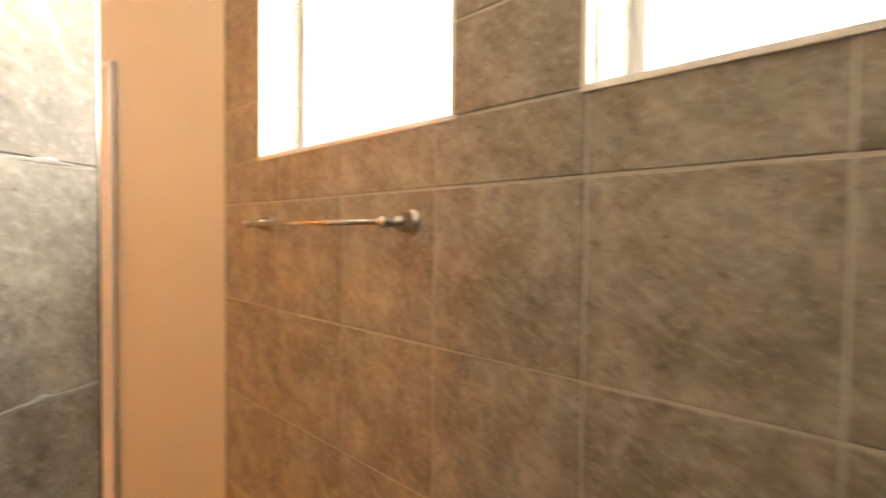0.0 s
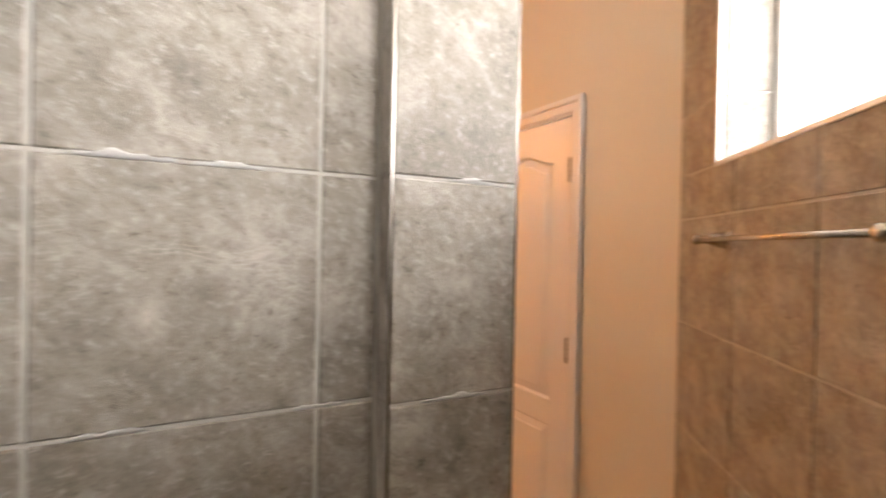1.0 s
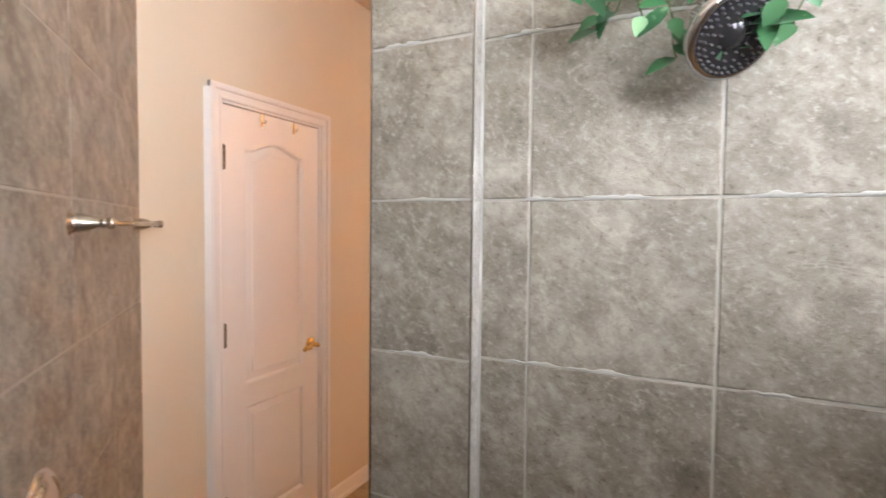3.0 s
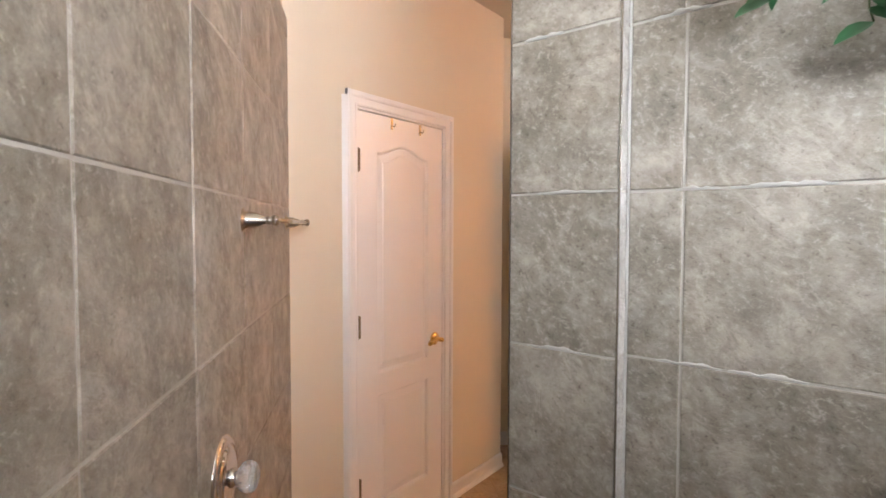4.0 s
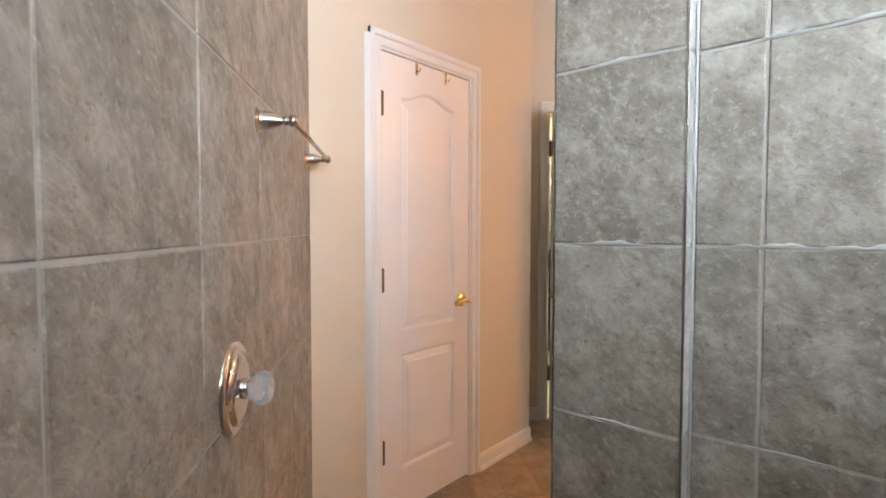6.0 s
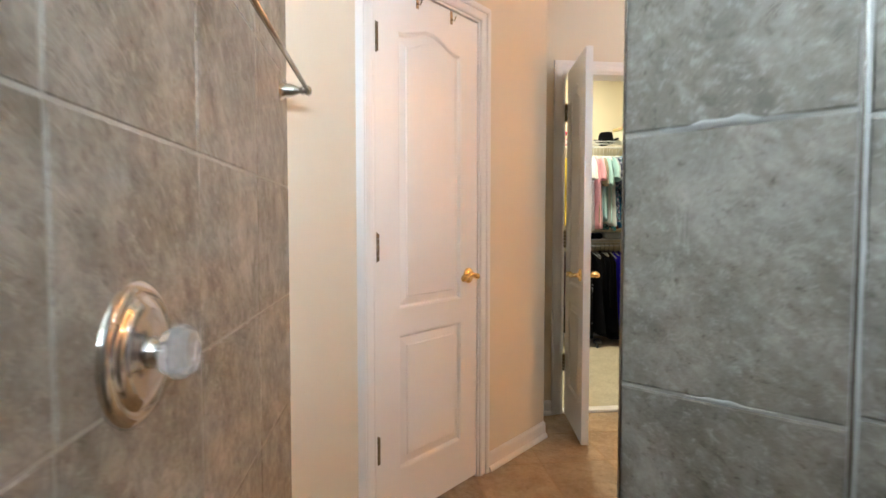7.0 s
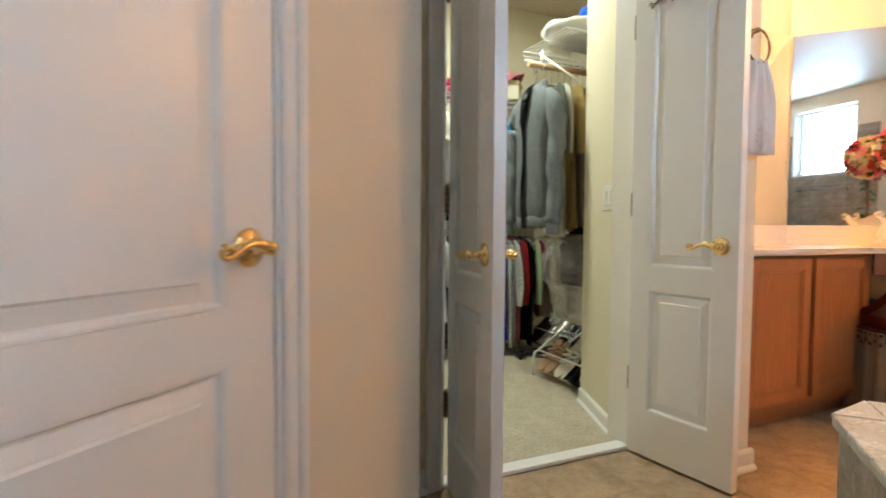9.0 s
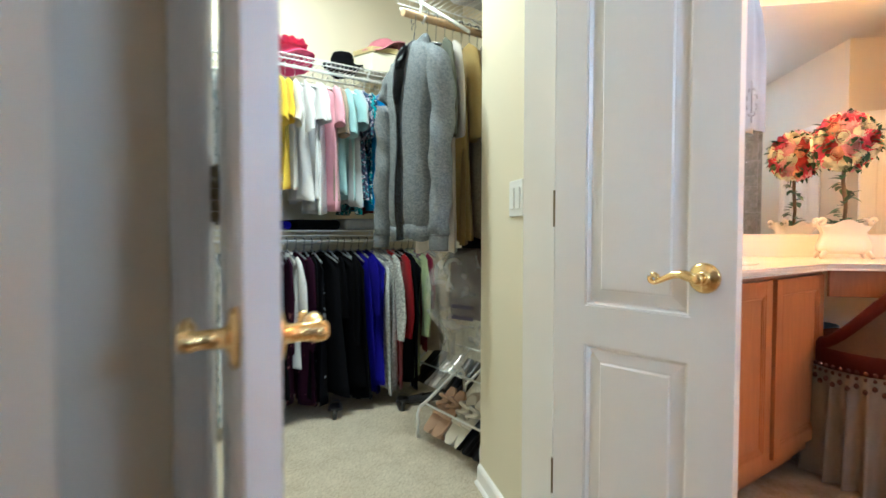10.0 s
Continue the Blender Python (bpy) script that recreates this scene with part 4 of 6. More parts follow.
for k in range(44):
    z = 1 - 2 * (k + 0.5) / 44
    a = k * 2.39996 + 0.4
    d = Vector((math.sqrt(1 - z * z) * math.cos(a), math.sqrt(1 - z * z) * math.sin(a), z))
    kind = order[k % 7]
    q = d.to_track_quat("Z", "Y").to_matrix().to_4x4()
    out_by = 1.14 if kind in ("cream_rose", "peach_rose") else 1.0
    centre = Matrix.Translation((d.x * 0.122 * out_by, d.y * 0.108 * out_by, 0.396 + d.z * 0.098 * out_by)) @ q @ Matrix.Scale(SIZES[kind], 4)
    rose = part("rose", add_lathe(bmesh.new(), [(0, -0.05), (0.16, 0.0), (0.20, 0.12), (0.12, 0.24), (0, 0.27)], Matrix(), 10), ROSE_MATS[kind], topiary, m=centre)
    for i, (n, r, t0, t1) in enumerate(WHORLS):
        for j in range(n):
            turn = 2 * math.pi * (j + 0.37 * i) / n + rnd.uniform(-0.2, 0.2)
            piece("petal", PETALS[kind][i], rose, Matrix.Rotation(turn, 4, "Z") @ Matrix.Rotation(rnd.uniform(-0.08, 0.08), 4, "Y"))

# vanity chair, its back to the room
M_VELVET = cloth_material("dark_red_velvet", (0.060, 0.010, 0.007), 300, rough=0.7)
M_BACK = cloth_material("brown_upholstery", (0.12, 0.075, 0.048), 300)
M_GAUZE = cloth_material("grey_gauze", (0.27, 0.235, 0.195), 500)
M_BEAD = plain("dark_beads", (0.10, 0.035, 0.028), 0.25, 0.3, vary=0.4)
CH = Matrix.Translation((0.33, 4.50, 0)) @ pose(0, 0, 0, 0, 0, 4) @ Matrix.Diagonal((1, 1, 1.22, 1))
chair = thing("vanity_chair", CH, "skirted vanity chair with red velvet arms and beaded trim", "chair")
bm = bmesh.new()
add_lathe(bm, [(0, 0.36), (0.265, 0.36), (0.285, 0.38), (0.285, 0.43), (0.25, 0.465), (0, 0.475)], Matrix(), 36)
part("seat", bm, M_VELVET, chair)
bm = bmesh.new()
def back_pt(a, z):
    return Vector((0.275 * math.cos(a), 0.275 * math.sin(a), z))
A0, A1 = math.pi * 0.97, math.pi * 2.03
outer, inner = [], []
for k in range(33):
    a = A0 + (A1 - A0) * k / 32
    top = 0.44 + 0.26 * math.sin(math.pi * k / 32) ** 2.2
    outer.append((back_pt(a, 0.40), back_pt(a, 0.62 * top + 0.38 * 0.42) * 1.0, back_pt(a, top)))
for fac, nm, mt in ((1.0, "backrest", M_BACK), (0.86, "backrest_lining", M_VELVET)):
    bm = bmesh.new()
    vs = [[bm.verts.new(Vector((p.x * fac * (1 + 0.10 * (p.z - 0.4)), p.y * fac * (1 + 0.25 * (p.z - 0.4)), p.z))) for p in col] for col in outer]
    for a, b in zip(vs, vs[1:]):
        for i in (0, 1):
            f = bm.faces.new((a[i], b[i], b[i + 1], a[i + 1]))
            f.smooth = True
    part(nm, bm, mt, chair)
bm = bmesh.new()
add_tube(bm, [Vector((c[2].x * 0.93 * (1 + 0.10 * (c[2].z - 0.4)), c[2].y * 0.93 * (1 + 0.25 * (c[2].z - 0.4)), c[2].z)) for c in outer], 0.026, 12)
part("arm_roll", bm, M_VELVET, chair, "dark red velvet rolled arm")
bm = bmesh.new()
rows = []
for k in range(289):
    a = 2 * math.pi * k / 288
    rows.append([bm.verts.new(((r + w * (1 - 2 * abs(math.sin(a * 11 + 0.9 * math.sin(a * 5))))) * math.cos(a), (r + w * (1 - 2 * abs(math.sin(a * 11 + 0.9 * math.sin(a * 5))))) * math.sin(a), z)) for r, w, z in ((0.288, 0.003, 0.375), (0.295, 0.013, 0.30), (0.304, 0.021, 0.15), (0.312, 0.026, 0.006))])
for a, b in zip(rows, rows[1:]):
    for i in range(3):
        f = bm.faces.new((a[i], b[i], b[i + 1], a[i + 1]))
        f.smooth = True
part("skirt", bm, M_GAUZE, chair, "gathered grey gauze skirt")
bm = bmesh.new()
for k in range(66):
    a = 2 * math.pi * k / 66
    for z, r in ((0.385, 0.009), (0.366, 0.007), (0.342 - 0.014 * (k % 2), 0.010)):
        add_lathe(bm, [(0, -r), (r * 0.8, -r * 0.5), (r, 0), (r * 0.8, r * 0.5), (0, r)], Matrix.Translation((0.297 * math.cos(a), 0.297 * math.sin(a), z)), 6)
part("bead_trim", bm, M_BEAD, chair, "dark beaded fringe")
solid("waste_bin", add_lathe(bmesh.new(), [(0, 0), (0.08, 0), (0.10, 0.56), (0.096, 0.56), (0.076, 0.008), (0, 0.008)], Matrix.Translation((0.215, 4.88, 0.0)), 28), plain("pale_blue_plastic", (0.10, 0.24, 0.42), 0.4), Matrix(), "blue plastic waste bin under the counter", "bin")

# tub surround
tub = thing("tub_surround", Matrix(), "marble-topped tub surround with a clipped corner", "bathtub")
out = [(-0.505, 0.935), (-0.505, 2.66), (-0.40, 2.81), (0.88, 2.81), (0.985, 2.66), (0.985, 0.935)][::-1]
def ring_prism(outer, inner, z0, z1, mt, nm, lab):
    bm = bmesh.new()
    lo_o, hi_o = [bm.verts.new((*p, z0)) for p in outer], [bm.verts.new((*p, z1)) for p in outer]
    lo_i, hi_i = [bm.verts.new((*p, z0)) for p in inner], [bm.verts.new((*p, z1)) for p in inner]
    n = len(outer)
    for i in range(n):
        j = (i + 1) % n
        for q in ((lo_o[i], lo_o[j], hi_o[j], hi_o[i]), (lo_i[j], lo_i[i], hi_i[i], hi_i[j]), (hi_o[i], hi_o[j], hi_i[j], hi_i[i]), (lo_o[j], lo_o[i], lo_i[i], lo_i[j])):
            bm.faces.new(q)
    part(nm, bm, mt, tub, lab)
inn = [(0.24 + (x - 0.24) * 0.72, 1.87 + (y - 1.87) * 0.74) for x, y in out]
ring_prism([(x * 0.985 + 0.0036, y - 0.012 if y > 2 else y) for x, y in out], inn, 0.0, 0.498, M_TILE, "surround", "grey stone-look side panel")
ring_prism(out, inn, 0.500, 0.519, M_GROUT, "deck_bed", "")
bm = bmesh.new()
add_prism(bm, inn[::-1], 0.10, 0.14)
part("tub_floor", bm, M_WHITEP, tub)


# ---- closet ----
def wire_shelf(m, length, depth, label, lip=0.03, spacing=0.026):
    """Coated wire shelf: x along the wall, y out of it, top at z = 0."""
    t = thing("wire_shelf", m, label, "shelf", "wire shelves")
    n = int(length / spacing)
    wire = mesh_of("cross_wire", add_tube(bmesh.new(), [(0, 0, 0), (0, depth, 0), (0, depth + 0.002, -lip)], 0.0017, 4, False), M_WIRE)
    for k in range(n + 1):
        piece("cross_wire", wire, t, Matrix.Translation((length * k / n, 0, 0)))
    for y, z in ((0.004, -0.004), (depth * 0.5, -0.004), (depth - 0.002, -0.003), (depth + 0.003, -lip)):
        part("long_wire", add_tube(bmesh.new(), [(0, y, z), (length, y, z)], 0.0032, 6), M_WIRE, t)
    bm = bmesh.new()
    add_tube(bm, [(0, depth - 0.02, -lip - 0.030), (length, depth - 0.02, -lip - 0.030)], 0.0075, 10)
    part("hang_rod", bm, M_WIRE, t)
    for x in [0.12 + 0.6 * k for k in range(int(length / 0.6) + 1) if 0.12 + 0.6 * k < length]:
        part("brace", add_tube(bmesh.new(), [(x, depth - 0.01, -0.01), (x, 0.002, -0.30)], 0.0045, 6), M_WIRE, t)
    return t


BACK_N = -2.05
wire_shelf(KF @ Matrix.Translation((-1.6, BACK_N, 1.948)), 2.8, 0.335, "white wire closet shelf with a hanging rod below")
wire_shelf(KF @ Matrix.Translation((-1.6, BACK_N, 1.012)), 2.8, 0.335, "white wire closet shelf over the lower hanging rod")

M_HANGER = plain("white_hanger_plastic", (0.72, 0.72, 0.70), 0.35)
M_HANGER_C = plain("grey_hanger", (0.16, 0.17, 0.18), 0.3, 0.2)


def garment(name, m, cloth, length, width, label, category, sleeve=0.22, flare=1.0, thick=0.030, seed=0, fold=0.012, group="hanging clothes", collar=True, hanger=None, drop_by=0.0):
    """A garment on a hanger; local y across the shoulders, x its thickness, hung from z = 0 downwards."""
    rnd = random.Random(seed)
    t = thing(name, m, label, category, group)
    ph = [rnd.uniform(0, 6.28) for _ in range(4)]
    lean = rnd.uniform(-0.02, 0.02)
    rows_n, cols_n = 16, 14
    bm = bmesh.new()
    sides = []
    for side in (-1, 1):
        grid = []
        for i in range(rows_n + 1):
            f = i / rows_n
            z = -0.075 - length * f
            if f < 0.07:
                half = 0.055 + (width / 2 - 0.055) * (f / 0.07) ** 0.8
            else:
                body = width / 2 * (0.90 + 0.10 * flare * f) * (1 - 0.05 * math.sin(math.pi * f))
                half = body * (0.86 if sleeve > 0.01 else 1.0)
            drop = 0.055 * (min(1, f / 0.07)) if f < 0.07 else 0.055
            row = []
            for j in range(cols_n + 1):
                u = j / cols_n * 2 - 1
                edge = math.sqrt(max(0.0, 1 - u ** 6))
                w = thick * (0.25 + 0.75 * min(1, f * 4)) * edge
                wave = fold * (0.3 + f) * (math.sin(u * 7 + ph[0] + f * 1.2) + 0.6 * math.sin(u * 13 + ph[1]))
                zz = z - drop * abs(u) * (1 if f < 0.3 else 1 - (f - 0.3) * 0.8) + (0.008 * math.sin(u * 5 + ph[2]) if i == rows_n else 0)
                row.append(bm.verts.new((side * w / 2 + wave + lean * f, half * u, zz)))
            grid.append(row)
        sides.append(grid)
        for a, b in zip(grid, grid[1:]):
            for j in range(cols_n):
                f = bm.faces.new((a[j], a[j + 1], b[j + 1], b[j]))
                f.smooth = True
    g0, g1 = sides
    for i in range(rows_n):
        for j in (0, cols_n):
            bm.faces.new((g0[i][j], g0[i + 1][j], g1[i + 1][j], g1[i][j]))
    for i in (0, rows_n):
        for j in range(cols_n):
            bm.faces.new((g0[i][j], g0[i][j + 1], g1[i][j + 1], g1[i][j]))
    low = Matrix.Translation((0, 0, -drop_by))
    bm.transform(low)
    part("cloth", bm, cloth, t)
    if sleeve > 0.01:
        for sgn in (-1, 1):
            bm = bmesh.new()
            y0 = sgn * (width / 2 - 0.01)
            kick = rnd.uniform(0.9, 1.15)
            pts = [(0, y0 * 0.78, -0.105), (0.003, y0 * 0.93, -0.135), (0.006, y0 * 1.02 * kick, -0.15 - sleeve * 0.35), (0.010, y0 * 1.05 * kick, -0.15 - sleeve * 0.7), (lean, y0 * 1.06 * kick, -0.155 - sleeve)]
            add_tube(bm, pts, [0.020, 0.034, 0.043, 0.050, 0.056] if sleeve < 0.24 else [0.024, 0.040, 0.048, 0.046, 0.038], 14, False)
            for v in bm.verts:
                v.co.x = v.co.x * 0.30 + 0.005 * math.sin(v.co.z * 60 + v.co.y * 40 + seed)
            bm.transform(low)
            part("sleeve", bm, cloth, t)
    if collar:
        bm = bmesh.new()
        add_tube(bm, [(0.018 * math.cos(a), 0.060 * math.sin(a), -0.088 + 0.014 * math.cos(a)) for a in [2 * math.pi * k / 14 for k in range(15)]], 0.0065, 6)
        bm.transform(low)
        part("collar", bm, cloth, t)
    bm = bmesh.new()
    add_tube(bm, [(0, 0.016 * math.cos(a), 0.0 - 0.012 + 0.016 * math.sin(a)) for a in [math.pi * (1.15 - k / 8 * 1.2) for k in range(9)]] + [(0, 0.006, -0.04), (0, 0.0, -0.065 - drop_by)], 0.0022, 6)
    add_tube(bm, [(0, -width / 2 * 0.9, -0.125 - drop_by), (0, 0, -0.062 - drop_by), (0, width / 2 * 0.9, -0.125 - drop_by)], 0.0045, 6)
    part("hanger", bm, hanger or M_HANGER, t, "hanger")
    return t


CLOTHS = {
    "yellow": cloth_material("yellow_cotton", (0.78, 0.55, 0.02)),
    "cream": cloth_material("cream_knit", (0.72, 0.68, 0.62)),
    "white": cloth_material("white_cotton", (0.80, 0.79, 0.78)),
    "pink": cloth_material("pink_cotton", (0.75, 0.38, 0.45)),
    "aqua": cloth_material("pale_aqua_cotton", (0.38, 0.58, 0.60)),
    "grey": cloth_material("grey_jersey", (0.42, 0.45, 0.48)),
    "teal_print": cloth_material("teal_print", (0.02, 0.05, 0.09), pattern=[(0.05, 0.30, 0.36), (0.60, 0.66, 0.70)], amount=0.5, pscale=34),
    "navy_print": cloth_material("navy_print", (0.05, 0.06, 0.12), pattern=[(0.45, 0.42, 0.52), (0.10, 0.30, 0.36)], amount=0.55, pscale=40),
    "white_print": cloth_material("white_print", (0.68, 0.68, 0.66), pattern=[(0.05, 0.06, 0.08), (0.20, 0.25, 0.28)], amount=0.56, pscale=36),
    "blue": cloth_material("bright_blue", (0.02, 0.16, 0.42)),
    "royal": cloth_material("royal_blue", (0.012, 0.008, 0.24)),
    "black": cloth_material("black_knit", (0.0035, 0.0035, 0.0045)),
    "black2": cloth_material("black_crepe", (0.004, 0.004, 0.006), pattern=[(0.35, 0.35, 0.36)], amount=0.70, pscale=16),
    "plum": cloth_material("plum_print", (0.024, 0.006, 0.018), pattern=[(0.42, 0.16, 0.14)], amount=0.68, pscale=30),
    "maroon": cloth_material("maroon", (0.16, 0.018, 0.04)),
    "red": cloth_material("red_cotton", (0.28, 0.012, 0.016)),
    "silver": cloth_material("silver_lace", (0.40, 0.40, 0.38), pattern=[(0.62, 0.62, 0.58)], amount=0.5, pscale=90),
    "lime": cloth_material("pale_green_quilt", (0.36, 0.42, 0.22)),
    "tan": cloth_material("tan_cotton", (0.36, 0.30, 0.22)),
    "ochre": cloth_material("ochre_knit", (0.34, 0.235, 0.085)),
    "mustard": cloth_material("mustard_cotton", (0.48, 0.36, 0.13)),
    "olive": cloth_material("olive_grey", (0.155, 0.165, 0.135)),
    "taupe": cloth_material("taupe_wool", (0.30, 0.25, 0.18), pattern=[(0.20, 0.165, 0.12)], amount=0.52, pscale=120),
    "fleece": cloth_material("heather_grey_fleece", (0.14, 0.155, 0.172), pattern=[(0.30, 0.32, 0.34)], amount=0.5, pscale=270),
}
WORDS = {"yellow": "bright yellow", "cream": "cream knit", "white": "white cotton", "pink": "pink cotton", "aqua": "pale aqua", "grey": "grey jersey", "teal_print": "teal patterned", "navy_print": "navy patterned", "white_print": "black and white patterned", "blue": "bright blue", "royal": "royal blue", "black": "plain black", "black2": "black crepe", "plum": "plum patterned", "maroon": "dark maroon", "red": "red cotton", "silver": "silver lace", "lime": "pale green quilted", "tan": "tan cotton", "ochre": "ochre knit", "mustard": "mustard yellow", "olive": "olive grey", "taupe": "taupe wool"}
ROD_N = BACK_N + 0.315
upper = ["teal_print", "black", "white_print", "plum", "white", "navy_print", "grey", "white_print", "blue", "white", "cream", "white_print", "yellow", "yellow", "cream", "white", "white", "white", "pink", "tan", "aqua", "aqua", "grey", "navy_print", "teal_print", "teal_print", "blue", "navy_print", "black", "maroon", "white_print", "olive"]
rnd = random.Random(11)
for k, key in enumerate(upper):
    s = -0.90 + 0.052 * min(k, 18) + 0.031 * max(0, k - 18) + rnd.uniform(-0.008, 0.008)
    z = 1.948 - 0.060
    garment("shirt", KF @ Matrix.Translation((s, ROD_N, z + 0.012)) @ pose(0, 0, 0, 0, 0, rnd.uniform(-9, 5)), CLOTHS[key], rnd.uniform(0.56, 0.68), rnd.uniform(0.36, 0.42), WORDS[key] + " top on a white hanger", "shirt", sleeve=rnd.choice((0.15, 0.17, 0.20)), seed=k, fold=0.016, drop_by=0.028)
lower = ["white_print", "white_print", "navy_print", "black", "black2", "plum", "black", "plum", "white", "plum", "black", "black2", "black", "black", "black", "black", "black", "royal", "royal", "silver", "silver", "red", "black", "black2", "lime", "maroon", "tan", "taupe"]
for k, key in enumerate(lower):
    s = -0.55 + 0.047 * k + rnd.uniform(-0.006, 0.006)
    low = 0.74 if key not in ("maroon", "tan", "taupe", "white") else 0.55
    garment("dress", KF @ Matrix.Translation((s, ROD_N, 0.966)) @ pose(0, 0, 0, 0, 0, rnd.uniform(-8, 5)), CLOTHS[key], low + rnd.uniform(-0.02, 0.06), rnd.uniform(0.38, 0.44), WORDS[key] + " dress on a hanger in the lower row", "dress", sleeve=rnd.choice((0.0, 0.26, 0.42)), seed=40 + k, fold=0.020, flare=rnd.uniform(0.6, 1.6), hanger=M_HANGER_C)

# short coat rail by the doorway, with its shelf
NOOK = -0.56
wire_shelf(KF @ Matrix.Translation((1.20, NOOK - 0.004, 2.035)) @ pose(0, 0, 0, 0, 0, 180), 1.12, 0.42, "white wire shelf above the coat rail", 0.03, 0.03)
coat_rail = thing("coat_rail", KF @ Matrix.Translation((0.045, -0.885, 1.925)), "wooden dowel coat rail on white brackets", "rail")
part("dowel", add_tube(bmesh.new(), [(0, 0, 0), (1.10, 0, 0)], 0.017, 16), wood("pale_dowel", (0.48, 0.32, 0.16), (0.62, 0.44, 0.25)), coat_rail)
for x in (0.10, 0.85):
    bm = bmesh.new()
    add_tube(bm, [(x, 0.32, -0.16), (x, -0.02, 0.075)], 0.007, 8)
    add_tube(bm, [(x, 0.0, 0.10), (x, -0.024, 0.0), (x, 0.0, -0.024), (x, 0.024, 0.0)], 0.006, 8)
    part("bracket", bm, M_WIRE, coat_rail)
solid("closet_post", box(0.62, -0.96, 0.0, 0.70, -0.86, 1.90, 0.004), wood("closet_wood", (0.30, 0.16, 0.07), (0.42, 0.24, 0.12)), KF, "brown wooden closet post behind the coats", "post")
coats = ["olive", "cream", "mustard", "ochre", "taupe", "taupe", "white_print", "black", "tan"]
for k, key in enumerate(coats):
    s = 0.165 + 0.046 * k
    garment("jacket", KF @ Matrix.Translation((s, -0.885, 1.925 + 0.028)) @ pose(0, 0, 0, 0, 0, rnd.uniform(-6, 4)), CLOTHS[key], 0.52 if key == "olive" else rnd.uniform(0.78, 0.90), rnd.uniform(0.35, 0.40), WORDS[key] + " jacket on the coat rail", "jacket", sleeve=0.34, seed=80 + k, thick=0.04, hanger=M_HANGER_C, drop_by=0.065)

# the grey fleece jacket that hangs foremost
FJ = KF @ Matrix.Translation((0.098, -0.885, 1.885)) @ pose(0, 0, 0, 0, 0, 2) @ Matrix.Diagonal((1, 1, 0.95, 1))
fleece = thing("fleece_jacket", FJ, "heather grey zip fleece jacket hanging open on a hanger", "jacket", "hanging clothes")
M_FL = CLOTHS["fleece"]
M_ZIP = plain("dark_zip", (0.03, 0.03, 0.033), 0.4)
# rows of the body: height, half width, half depth, half angle of the open front
BODY = [(-0.085, 0.042, 0.034, 0.80), (-0.100, 0.075, 0.042, 0.55), (-0.128, 0.118, 0.050, 0.40), (-0.165, 0.155, 0.058, 0.30), (-0.215, 0.178, 0.066, 0.22), (-0.30, 0.184, 0.072, 0.15), (-0.42, 0.160, 0.070, 0.10), (-0.54, 0.152, 0.070, 0.10), (-0.66, 0.152, 0.072, 0.12), (-0.78, 0.156, 0.074, 0.14), (-0.87, 0.160, 0.072, 0.16), (-0.905, 0.154, 0.064, 0.16)]


def body_point(row, f):
    """f runs from one front edge round the back to the other."""
    z, w, d, gap = row
    a = gap + (2 * math.pi - 2 * gap) * f
    fold = 1 + 0.05 * math.sin(9 * a + 14 * z) + 0.035 * math.sin(17 * a - 9 * z + 1.0)
    return Vector((-d * math.copysign(abs(math.cos(a)) ** 0.8, math.cos(a)) * fold, w * math.copysign(abs(math.sin(a)) ** 0.8, math.sin(a)), z + 0.006 * math.sin(5 * a)))


bm = bmesh.new()
rows = [[bm.verts.new(body_point(r, k / 56)) for k in range(57)] for r in BODY]
for a, b in zip(rows, rows[1:]):
    for k in range(56):
        f = bm.faces.new((a[k], a[k + 1], b[k + 1], b[k]))
        f.smooth = True
part("body", bm, M_FL, fleece)
bm = bmesh.new()
rows = [[bm.verts.new(body_point((z, 0.154 + o, 0.064 + o, 0.16), k / 56)) for k in range(57)] for z, o in ((-0.900, 0.001), (-0.906, 0.006), (-0.960, 0.004), (-0.966, -0.004))]
for a, b in zip(rows, rows[1:]):
    for k in range(56):
        f = bm.faces.new((a[k], a[k + 1], b[k + 1], b[k]))
        f.smooth = True
part("hem_band", bm, M_FL, fleece, "grey ribbed hem band")
